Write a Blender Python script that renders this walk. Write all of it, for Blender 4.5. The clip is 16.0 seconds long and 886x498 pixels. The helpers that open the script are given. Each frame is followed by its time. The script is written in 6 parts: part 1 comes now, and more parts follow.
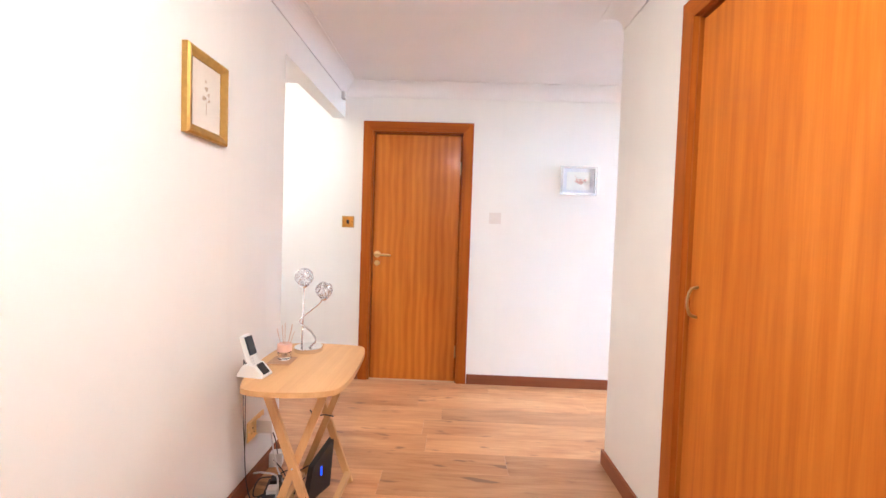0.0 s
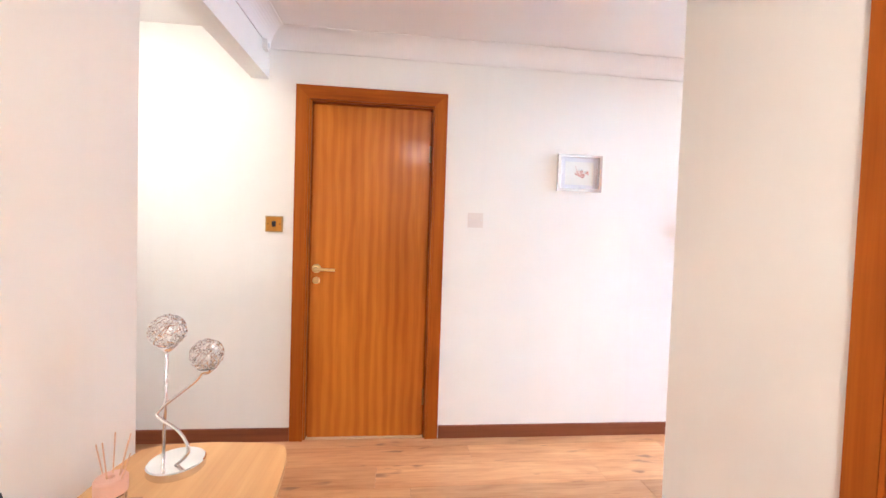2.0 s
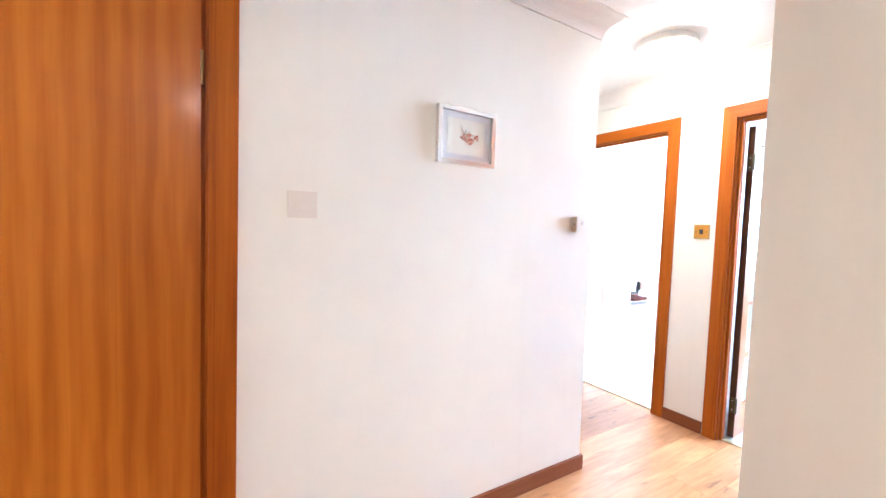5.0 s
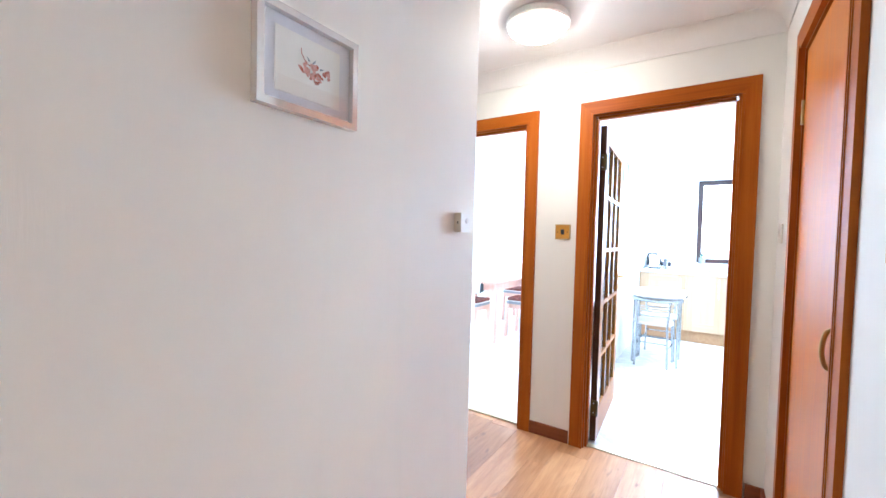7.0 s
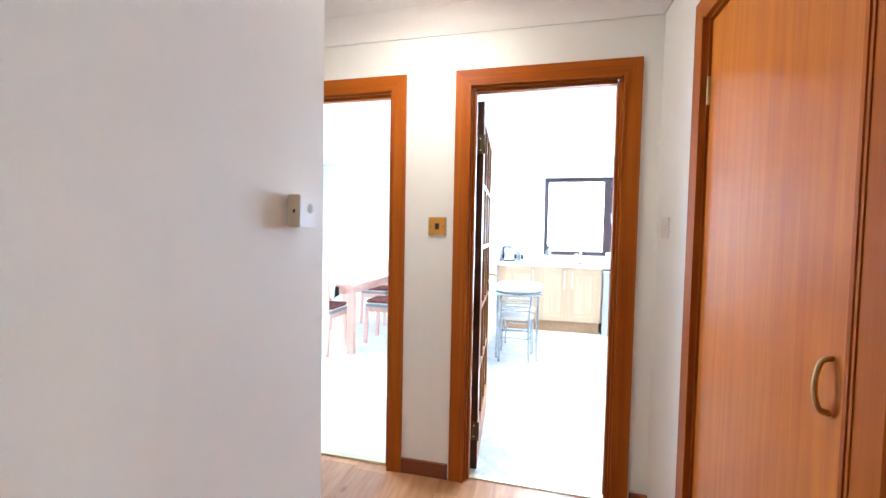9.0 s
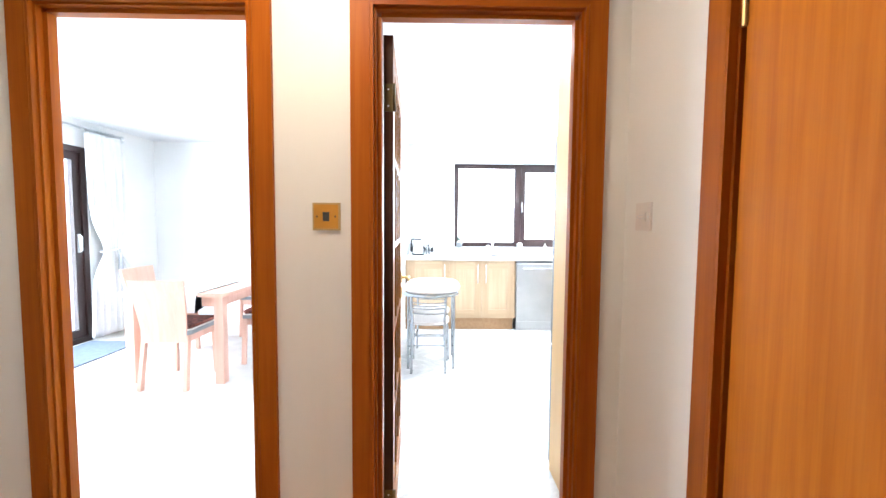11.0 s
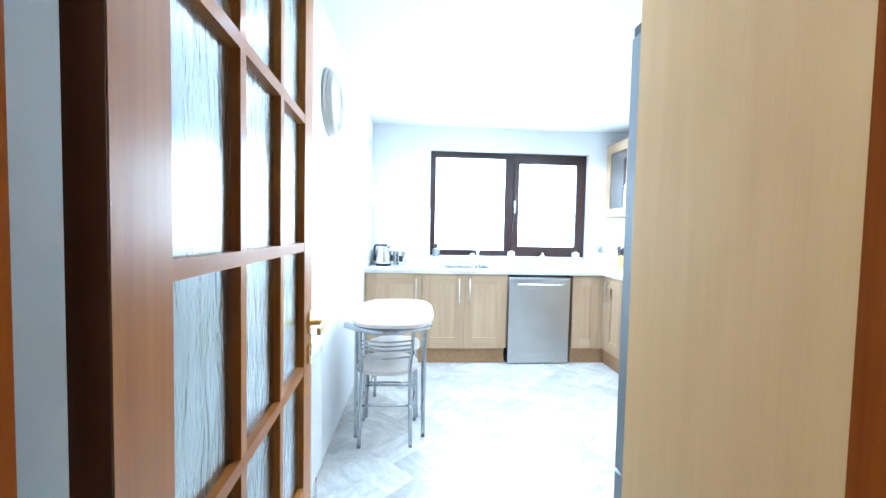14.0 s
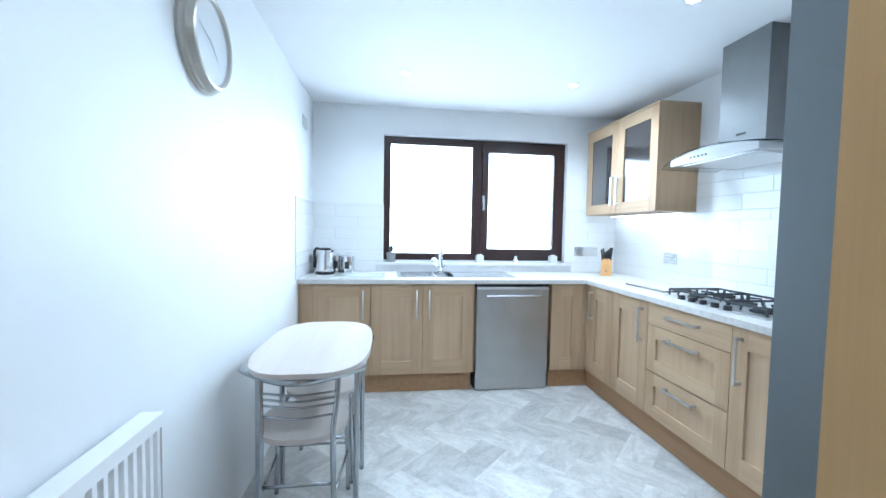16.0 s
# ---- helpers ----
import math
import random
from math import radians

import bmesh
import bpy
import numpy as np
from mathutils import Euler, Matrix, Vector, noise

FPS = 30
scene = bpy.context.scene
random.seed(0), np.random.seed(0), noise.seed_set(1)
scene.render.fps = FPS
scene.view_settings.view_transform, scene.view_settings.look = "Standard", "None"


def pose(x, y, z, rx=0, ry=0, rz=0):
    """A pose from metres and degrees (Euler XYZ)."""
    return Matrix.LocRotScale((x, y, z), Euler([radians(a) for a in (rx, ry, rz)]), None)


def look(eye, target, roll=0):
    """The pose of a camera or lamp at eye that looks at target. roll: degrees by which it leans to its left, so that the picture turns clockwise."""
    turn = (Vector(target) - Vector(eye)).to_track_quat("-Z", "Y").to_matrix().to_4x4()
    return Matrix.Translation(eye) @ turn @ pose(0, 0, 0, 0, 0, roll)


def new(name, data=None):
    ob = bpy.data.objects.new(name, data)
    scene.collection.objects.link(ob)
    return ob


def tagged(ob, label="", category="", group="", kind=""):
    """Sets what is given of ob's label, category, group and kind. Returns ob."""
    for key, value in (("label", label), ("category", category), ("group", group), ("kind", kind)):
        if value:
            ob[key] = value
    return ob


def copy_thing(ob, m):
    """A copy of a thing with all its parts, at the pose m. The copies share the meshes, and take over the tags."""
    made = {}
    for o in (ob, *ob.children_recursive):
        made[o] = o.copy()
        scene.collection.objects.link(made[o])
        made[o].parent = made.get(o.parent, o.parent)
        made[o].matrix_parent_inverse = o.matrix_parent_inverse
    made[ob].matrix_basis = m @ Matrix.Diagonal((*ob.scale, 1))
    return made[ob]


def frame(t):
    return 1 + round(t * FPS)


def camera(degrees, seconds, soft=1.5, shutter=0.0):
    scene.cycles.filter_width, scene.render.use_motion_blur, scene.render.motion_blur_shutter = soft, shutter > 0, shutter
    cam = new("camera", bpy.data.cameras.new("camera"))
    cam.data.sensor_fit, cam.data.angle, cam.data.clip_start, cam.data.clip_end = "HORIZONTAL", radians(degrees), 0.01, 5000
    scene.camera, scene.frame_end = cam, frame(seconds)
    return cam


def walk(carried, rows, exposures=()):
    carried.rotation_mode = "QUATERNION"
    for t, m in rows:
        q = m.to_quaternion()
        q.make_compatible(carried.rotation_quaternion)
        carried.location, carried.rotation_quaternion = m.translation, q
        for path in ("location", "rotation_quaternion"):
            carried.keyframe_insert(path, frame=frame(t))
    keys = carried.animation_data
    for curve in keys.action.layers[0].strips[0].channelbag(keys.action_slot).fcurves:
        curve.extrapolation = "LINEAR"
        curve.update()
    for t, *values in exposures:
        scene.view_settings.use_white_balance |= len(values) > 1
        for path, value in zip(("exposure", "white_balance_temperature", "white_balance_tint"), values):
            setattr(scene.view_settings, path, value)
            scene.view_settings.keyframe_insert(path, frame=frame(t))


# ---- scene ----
cam = camera(96.6, 16.0)
PATH = [
    (0, (0.758, 0.254, 1.202), (0.704, 2.252, 1.136), 1.9),
    (0.5, (0.739, 0.472, 1.213), (0.701, 2.47, 1.149), 1.8),
    (1, (0.71, 0.661, 1.22), (0.702, 2.66, 1.156), 1.7),
    (1.5, (0.667, 0.86, 1.23), (0.761, 2.857, 1.168), 1.9),
    (2, (0.641, 1.051, 1.249), (0.846, 3.04, 1.188), 1.9),
    (2.5, (0.628, 1.239, 1.243), (0.96, 3.211, 1.186), 1.9),
    (3, (0.651, 1.431, 1.27), (1.093, 3.381, 1.205), 1.7),
    (3.5, (0.682, 1.587, 1.298), (1.254, 3.502, 1.211), 1.7),
    (4, (0.722, 1.76, 1.3), (1.444, 3.623, 1.201), 1.7),
    (6.3, (0.98, 2.434, 1.276), (2.432, 3.808, 1.206), 1.7),
    (6.5, (1.027, 2.494, 1.274), (2.538, 3.803, 1.212), 1.5),
    (7, (1.12, 2.632, 1.283), (2.776, 3.752, 1.219), 1.5),
    (7.5, (1.226, 2.736, 1.283), (2.983, 3.688, 1.205), 1.3),
    (8, (1.356, 2.808, 1.279), (3.198, 3.584, 1.208), 1.2),
    (8.5, (1.492, 2.865, 1.293), (3.398, 3.466, 1.217), 1.2),
    (9, (1.616, 2.905, 1.293), (3.562, 3.362, 1.215), 1.1),
    (9.5, (1.76, 2.959, 1.302), (3.737, 3.246, 1.212), 0.9),
    (9.7, (1.818, 2.975, 1.304), (3.804, 3.197, 1.211), 0.9),
    (11.8, (2.528, 3.024, 1.301), (4.523, 2.948, 1.186), 0.5),
    (12, (2.607, 3.020, 1.289), (4.603, 2.944, 1.186), 0.7),
    (12.5, (2.803, 3.017, 1.291), (4.798, 2.926, 1.189), 0.6),
    (13, (2.979, 2.984, 1.3), (4.974, 2.889, 1.194), 1.0),
    (13.5, (3.177, 2.951, 1.268), (5.172, 2.843, 1.178), 0.9),
    (14, (3.362, 2.922, 1.270), (5.356, 2.794, 1.181), 1.2),
    (14.5, (3.566, 2.864, 1.263), (5.557, 2.705, 1.174), 1.0),
    (15, (3.736, 2.816, 1.265), (5.725, 2.626, 1.184), 1.1),
    (15.5, (3.878, 2.775, 1.292), (5.864, 2.558, 1.198), 1.2),
    (16, (4.020, 2.735, 1.297), (6.003, 2.466, 1.199), 1.1),
]
walk(cam, [(t, look(e, g, r)) for t, e, g, r in PATH],
     exposures=[(0, 4.72, 4750, 6), (2.5, 4.7, 4950, 7), (4, 4.7, 4850, 5), (6.5, 4.0, 4850, 3), (9.5, 3.5, 5200, 4), (12, 3.4, 5900, 8),
                (13, 3.2, 5900, 8), (13.5, 2.9, 5250, 1), (14.5, 2.4, 5050, 0), (15.5, 1.85, 5150, 2), (16, 1.65, 5200, 2)])
HALL_GLOW, SPOT_GLOW, STRIP_GLOW = 9.2, 11.0, 4.5

# ---- world, daylight and lamps ----
world = bpy.data.worlds.new("sky")
scene.world = world
world.use_nodes = True
wn = world.node_tree
sky = wn.nodes.new("ShaderNodeTexSky")
sky.sky_type, sky.sun_disc = "NISHITA", False
sky.sun_elevation, sky.sun_rotation = radians(38), radians(200)
sky.air_density, sky.dust_density = 1.0, 4.0
bg = wn.nodes["Background"]
bg.inputs["Strength"].default_value = 0.15
wn.links.new(sky.outputs[0], bg.inputs[0])

sun = new("sun", bpy.data.lights.new("sun", "SUN"))
sun.data.energy, sun.data.angle, sun.data.color = 1.0, radians(15), (1, 0.97, 0.92)
sun.rotation_euler = (radians(52), 0, radians(-20))


def window_light(name, x, y, z, w, h, watts, rz):
    ob = new(name, bpy.data.lights.new(name, "AREA"))
    ob.data.shape, ob.data.size, ob.data.size_y = "RECTANGLE", w, h
    ob.data.energy, ob.data.color = watts, (0.88, 0.95, 1.0)
    ob.matrix_world = pose(x, y, z, 90, 0, rz)
    return ob


window_light("kitchen_window_light", 7.93, 1.92, 1.58, 1.70, 1.10, 16, 90)
window_light("patio_light", 5.3, 7.12, 1.06, 2.4, 2.0, 20, 180)


def lamp_point(name, x, y, z, watts, color, radius=0.03, spot=None):
    ob = new(name, bpy.data.lights.new(name, "SPOT" if spot else "POINT"))
    ob.data.energy, ob.data.color, ob.data.shadow_soft_size = watts, color, radius
    if spot:
        ob.data.spot_size, ob.data.spot_blend = radians(spot), 0.6
    ob.location = (x, y, z)
    return ob


# the beams at x = 4.6 belong to unseen downlights added near the doorway
for dx_, dy_, dw_ in ((6.88, 2.64, 12), (6.89, 1.38, 25), (5.72, 2.62, 10), (5.75, 1.34, 11), (4.6, 2.62, 6), (4.6, 1.34, 8)):
    lamp_point("downlight_beam", dx_, dy_, 2.384, dw_, (0.92, 0.96, 1.0), 0.018, 150)

# ---- materials ----
def ramp(nt, fac, stops):
    r = nt.nodes.new("ShaderNodeValToRGB")
    r.color_ramp.elements[0].position, r.color_ramp.elements[0].color = stops[0][0], (*stops[0][1], 1)
    r.color_ramp.elements[1].position, r.color_ramp.elements[1].color = stops[-1][0], (*stops[-1][1], 1)
    for p, c in stops[1:-1]:
        e = r.color_ramp.elements.new(p)
        e.color = (*c, 1)
    nt.links.new(fac, r.inputs[0])
    return r.outputs[0]


def noise_tex(nt, vec, scale, detail=4, rough=0.55, distort=0.0):
    n = nt.nodes.new("ShaderNodeTexNoise")
    n.inputs["Scale"].default_value, n.inputs["Detail"].default_value = scale, detail
    n.inputs["Roughness"].default_value, n.inputs["Distortion"].default_value = rough, distort
    nt.links.new(vec, n.inputs["Vector"])
    return n.outputs[0]


def mapped(nt, stretch=(1, 1, 1), shift=True):
    """Object coordinates, stretched, and shifted for each object by its random number."""
    tc = nt.nodes.new("ShaderNodeTexCoord")
    mp = nt.nodes.new("ShaderNodeMapping")
    mp.inputs["Scale"].default_value = stretch
    nt.links.new(tc.outputs["Object"], mp.inputs[0])
    if shift:
        oi = nt.nodes.new("ShaderNodeObjectInfo")
        mu = nt.nodes.new("ShaderNodeMath")
        mu.operation = "MULTIPLY"
        mu.inputs[1].default_value = 31.7
        nt.links.new(oi.outputs["Random"], mu.inputs[0])
        nt.links.new(mu.outputs[0], mp.inputs["Location"])
    return mp.outputs[0]


def mix(nt, fac, a, b, mode="MIX"):
    m = nt.nodes.new("ShaderNodeMix")
    m.data_type, m.blend_type = "RGBA", mode
    for v, k in ((fac, 0), (a, 6), (b, 7)):
        if isinstance(v, (int, float)):
            m.inputs[k].default_value = v
        elif isinstance(v, tuple):
            m.inputs[k].default_value = (*v, 1)
        else:
            nt.links.new(v, m.inputs[k])
    return m.outputs[2]


def shade(name, rough=0.5, metal=0.0, coat=0.0, spec=0.5):
    m = bpy.data.materials.new(name)
    m.use_nodes = True
    b = m.node_tree.nodes["Principled BSDF"]
    b.inputs["Roughness"].default_value, b.inputs["Metallic"].default_value = rough, metal
    b.inputs["Coat Weight"].default_value = coat
    b.inputs["Coat Roughness"].default_value = 0.15
    b.inputs["Specular IOR Level"].default_value = spec
    return m, m.node_tree, b


def bump(nt, b, height, strength, dist=0.002):
    k = nt.nodes.new("ShaderNodeBump")
    k.inputs["Strength"].default_value, k.inputs["Distance"].default_value = strength, dist
    nt.links.new(height, k.inputs["Height"])
    nt.links.new(k.outputs[0], b.inputs["Normal"])


def rough_from(nt, b, fac, lo, hi):
    r = nt.nodes.new("ShaderNodeMapRange")
    r.inputs[3].default_value, r.inputs[4].default_value = lo, hi
    nt.links.new(fac, r.inputs[0])
    nt.links.new(r.outputs[0], b.inputs["Roughness"])


def plain(name, color, rough=0.5, metal=0.0, vary=0.06, scale=6.0, stretch=(1, 1, 1), bumpy=0.0, bscale=60, coat=0.0, spec=0.5):
    """Even material with two scales of slight variation."""
    m, nt, b = shade(name, rough, metal, coat, spec)
    v = mapped(nt, stretch)
    n1, n2 = noise_tex(nt, v, scale), noise_tex(nt, v, bscale, 2)
    lo, hi = tuple(c * (1 - vary) for c in color), tuple(min(1, c * (1 + vary)) for c in color)
    c1 = ramp(nt, n1, [(0.3, lo), (0.7, hi)])
    c = mix(nt, n2, c1, mix(nt, 0.5, c1, lo))
    nt.links.new(c, b.inputs["Base Color"])
    rough_from(nt, b, n1, max(0.02, rough - 0.06), min(1, rough + 0.06))
    if bumpy:
        bump(nt, b, n2, bumpy, 0.001)
    return m


def timber(name, dark, mid, light, along="z", rough=0.4, coat=0.2, ribbon=22.0, fine=160.0, bumpy=0.1, wobble=0.6, contrast=1.0, spec=0.22, striped=0.0):
    """Grained wood: broad figure, ribbon stripes and fine pores along one axis."""
    m, nt, b = shade(name, rough, 0.0, coat, spec)
    ax = "xyz".index(along)
    s1 = tuple(0.35 if i == ax else 1.0 for i in range(3))
    s2 = tuple(0.045 if i == ax else 1.0 for i in range(3))
    s3 = tuple(0.02 if i == ax else 1.0 for i in range(3))
    n1 = noise_tex(nt, mapped(nt, s1), 2.2, 3, 0.5, wobble)
    n2 = noise_tex(nt, mapped(nt, s2), ribbon, 3, 0.6, 0.3 * wobble + 0.1)
    n3 = noise_tex(nt, mapped(nt, s3), fine, 2, 0.6)
    d = 0.2 * contrast
    c = ramp(nt, n2, [(0.5 - d, dark), (0.5, mid), (0.5 + d, light)])
    c = mix(nt, 0.35, c, ramp(nt, n1, [(0.35, dark), (0.65, light)]))
    c = mix(nt, 0.22, c, ramp(nt, n3, [(0.35, dark), (0.6, mid)]), "MIX")
    if striped:
        w = nt.nodes.new("ShaderNodeTexWave")
        w.bands_direction = "X"
        for k_, v_ in (("Scale", 5.6), ("Distortion", 3.2), ("Detail", 2.0), ("Detail Scale", 0.9), ("Detail Roughness", 0.6)):
            w.inputs[k_].default_value = v_
        nt.links.new(mapped(nt, (1, 1, 0.4), False), w.inputs["Vector"])
        c = mix(nt, striped, c, ramp(nt, w.outputs["Fac"], [(0.15, dark), (0.5, mid), (0.85, light)]))
    nt.links.new(c, b.inputs["Base Color"])
    rough_from(nt, b, n2, rough - 0.06, rough + 0.1)
    bump(nt, b, n3, bumpy, 0.0006)
    return m


def wallpaper(name, color):
    """Painted embossed paper with short upright streaks, slightly scuffed."""
    m, nt, b = shade(name, 0.62)
    n1 = noise_tex(nt, mapped(nt, (1, 1, 0.6), False), 1.3, 4)
    n2 = noise_tex(nt, mapped(nt, (1, 1, 0.07), False), 90, 4, 0.7)
    n3 = noise_tex(nt, mapped(nt, (1, 1, 0.05), False), 11, 3, 0.6)
    lo, hi = tuple(c * 0.93 for c in color), color
    c = ramp(nt, n1, [(0.3, lo), (0.65, hi)])
    c = mix(nt, 0.18, c, ramp(nt, n3, [(0.3, tuple(x * 0.93 for x in color)), (0.45, hi)]))
    nt.links.new(c, b.inputs["Base Color"])
    bump(nt, b, mix(nt, 0.35, n2, n3), 0.22, 0.0025)
    return m


def glass(name, rough=0.0, color=(1, 1, 1), bumpy=0.0):
    m, nt, b = shade(name, rough)
    b.inputs["Transmission Weight"].default_value = 1.0
    b.inputs["IOR"].default_value = 1.45
    b.inputs["Base Color"].default_value = (*color, 1)
    if bumpy:
        n = noise_tex(nt, mapped(nt, (1, 1, 0.25)), 26, 4, 0.6, 0.8)
        bump(nt, b, n, bumpy, 0.004)
    return m


def glow(name, color, strength):
    m, nt, b = shade(name, 0.4)
    b.inputs["Base Color"].default_value = (*color, 1)
    b.inputs["Emission Color"].default_value = (*color, 1)
    b.inputs["Emission Strength"].default_value = strength
    return m


WALL = wallpaper("hall_wall_paint", (0.81, 0.795, 0.75))
KWALL = plain("kitchen_wall_paint", (0.80, 0.81, 0.82), 0.5, vary=0.03, scale=2, bumpy=0.15, bscale=150)
LWALL = plain("lounge_wall_paint", (0.80, 0.79, 0.77), 0.6, vary=0.03, scale=2, bumpy=0.15, bscale=150)
CEIL = plain("ceiling_paint", (0.79, 0.765, 0.74), 0.75, vary=0.03, scale=2, bumpy=0.2, bscale=90)
TUBE = plain("silver_tube", (0.46, 0.48, 0.50), 0.24, 1.0, 0.06, 20)
OAKP = timber("cabinet_oak_panel", (0.42, 0.29, 0.175), (0.53, 0.385, 0.245), (0.61, 0.46, 0.31), "z", 0.45, 0.05, 28, 260, contrast=1.4)
KCEIL = plain("kitchen_ceiling_paint", (0.79, 0.79, 0.80), 0.7, vary=0.02, scale=2, bumpy=0.1, bscale=90)
DOORWOOD = timber("door_veneer", (0.33, 0.082, 0.003), (0.48, 0.140, 0.006), (0.60, 0.205, 0.013), "z", 0.34, 0.12, 15, 190, wobble=1.4, contrast=0.85, striped=0.24)
CUPWOOD = timber("cupboard_veneer", (0.36, 0.092, 0.004), (0.48, 0.140, 0.006), (0.58, 0.195, 0.013), "z", 0.34, 0.05, 34, 240, wobble=0.8, contrast=0.9, spec=0.18)
CASING = timber("casing_wood", (0.24, 0.052, 0.002), (0.35, 0.086, 0.003), (0.43, 0.125, 0.006), "z", 0.40, 0.0, 30, 170, spec=0.12)
CASINGX = timber("casing_wood_across", (0.24, 0.052, 0.002), (0.35, 0.086, 0.003), (0.43, 0.125, 0.006), "x", 0.42, 0.0, 30, 170, spec=0.12)
SKIRT = timber("skirting_wood", (0.14, 0.042, 0.018), (0.20, 0.062, 0.024), (0.26, 0.085, 0.032), "x", 0.4, 0.15, 30, 170)
SKIRTY = timber("skirting_wood_other_way", (0.14, 0.042, 0.018), (0.20, 0.062, 0.024), (0.26, 0.085, 0.032), "y", 0.4, 0.15, 30, 170)
BEECH = timber("beech", (0.52, 0.285, 0.105), (0.62, 0.36, 0.145), (0.70, 0.43, 0.19), "y", 0.42, 0.15, 26, 240, contrast=1.2)
BEECHZ = timber("beech_leg", (0.52, 0.285, 0.105), (0.62, 0.36, 0.145), (0.70, 0.43, 0.19), "z", 0.45, 0.1, 26, 240, contrast=1.2)
OAK = timber("cabinet_oak", (0.37, 0.25, 0.145), (0.47, 0.335, 0.205), (0.55, 0.41, 0.27), "z", 0.45, 0.05, 28, 260, contrast=1.3)
OAKX = timber("cabinet_oak_across", (0.41, 0.28, 0.165), (0.51, 0.37, 0.23), (0.59, 0.445, 0.295), "x", 0.45, 0.05, 28, 260, contrast=1.3)
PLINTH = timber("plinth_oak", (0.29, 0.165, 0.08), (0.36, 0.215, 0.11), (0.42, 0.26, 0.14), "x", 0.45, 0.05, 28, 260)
DINING = timber("dining_beech", (0.62, 0.355, 0.26), (0.70, 0.425, 0.33), (0.77, 0.50, 0.40), "z", 0.42, 0.1, 20, 220)
BRASS = plain("brass", (0.85, 0.64, 0.28), 0.3, 1.0, 0.08, 30)
OLDBRASS = plain("aged_brass", (0.50, 0.36, 0.16), 0.35, 1.0, 0.12, 30)
GOLD = plain("gilt", (0.52, 0.32, 0.075), 0.38, 0.75, 0.15, 40, bumpy=0.2)
CHROME = plain("chrome", (0.78, 0.78, 0.79), 0.12, 1.0, 0.04, 20)
SATIN = plain("satin_metal", (0.72, 0.73, 0.74), 0.32, 1.0, 0.06, 20)
STEEL = plain("brushed_steel", (0.47, 0.465, 0.455), 0.32, 1.0, 0.10, 3, (1, 1, 1), 0.03, 200)
GREYSTEEL = plain("fridge_grey", (0.22, 0.245, 0.265), 0.4, 0.6, 0.05, 3)
PLATEP = plain("aged_plastic_plate", (0.71, 0.66, 0.61), 0.4, vary=0.03)
WHITEP = plain("white_plastic", (0.76, 0.75, 0.72), 0.35, vary=0.03)
BLACKP = plain("black_plastic", (0.02, 0.02, 0.022), 0.35, vary=0.2)
DARKGAP = plain("dark_gap", (0.02, 0.018, 0.016), 0.8)
UPVC = plain("brown_window_frame", (0.030, 0.012, 0.010), 0.35, vary=0.15, scale=4, coat=0.1)
GLASS = glass("clear_glass")
OBSCURE = glass("obscure_glass", 0.16, (0.84, 0.93, 0.94), 0.5)
CERAMIC = plain("glazed_tile", (0.80, 0.80, 0.80), 0.14, vary=0.015, scale=3, bumpy=0.06, bscale=9)
GROUT = plain("grout", (0.66, 0.66, 0.66), 0.85, bumpy=0.3)
WORKTOP = plain("worktop_laminate", (0.60, 0.58, 0.55), 0.3, vary=0.14, scale=45, bumpy=0.03, bscale=320)
CARPET = plain("cream_carpet", (0.68, 0.645, 0.60), 0.95, vary=0.07, scale=7, bumpy=0.9, bscale=420, spec=0.1)
THRESH = plain("threshold_strip", (0.62, 0.55, 0.36), 0.3, 0.9)


HINGEB = plain("bronzed_hinge", (0.13, 0.10, 0.05), 0.4, 1.0, 0.1, 30)
# door wood toned down, the hinge edge's shade put into the colour
SHADED_EDGE = timber("shaded_door_edge", (0.045, 0.018, 0.008), (0.07, 0.028, 0.012), (0.10, 0.042, 0.018), "z", 0.4, 0.05, 24, 200)
THRESHW = timber("threshold_wood", (0.46, 0.30, 0.16), (0.55, 0.38, 0.22), (0.62, 0.45, 0.28), "x", 0.5, 0.0, 20, 160)


def laminate():
    m, nt, b = shade("oak_laminate", 0.33, 0.0, 0.05, 0.4)
    n1 = noise_tex(nt, mapped(nt, (0.5, 2.2, 1)), 3.2, 4, 0.6, 0.6)
    n2 = noise_tex(nt, mapped(nt, (0.07, 1, 1)), 46, 4, 0.65, 0.4)
    n3 = noise_tex(nt, mapped(nt, (0.9, 3.0, 1)), 5.0, 2, 0.5, 0.2)
    c = ramp(nt, n2, [(0.3, (0.31, 0.132, 0.048)), (0.5, (0.47, 0.232, 0.094)), (0.7, (0.58, 0.322, 0.150))])
    c = mix(nt, 0.45, c, ramp(nt, n1, [(0.32, (0.29, 0.124, 0.045)), (0.66, (0.62, 0.375, 0.19))]))
    c = mix(nt, ramp(nt, n3, [(0.645, (0, 0, 0)), (0.72, (0.8, 0.8, 0.8))]), c, (0.17, 0.085, 0.05))
    oi = nt.nodes.new("ShaderNodeObjectInfo")
    v = ramp(nt, oi.outputs["Random"], [(0.0, (0.80, 0.79, 0.79)), (1.0, (1.16, 1.13, 1.10))])
    c = mix(nt, 1.0, c, v, "MULTIPLY")
    nt.links.new(c, b.inputs["Base Color"])
    rough_from(nt, b, n2, 0.27, 0.42)
    bump(nt, b, n2, 0.12, 0.0008)
    return m


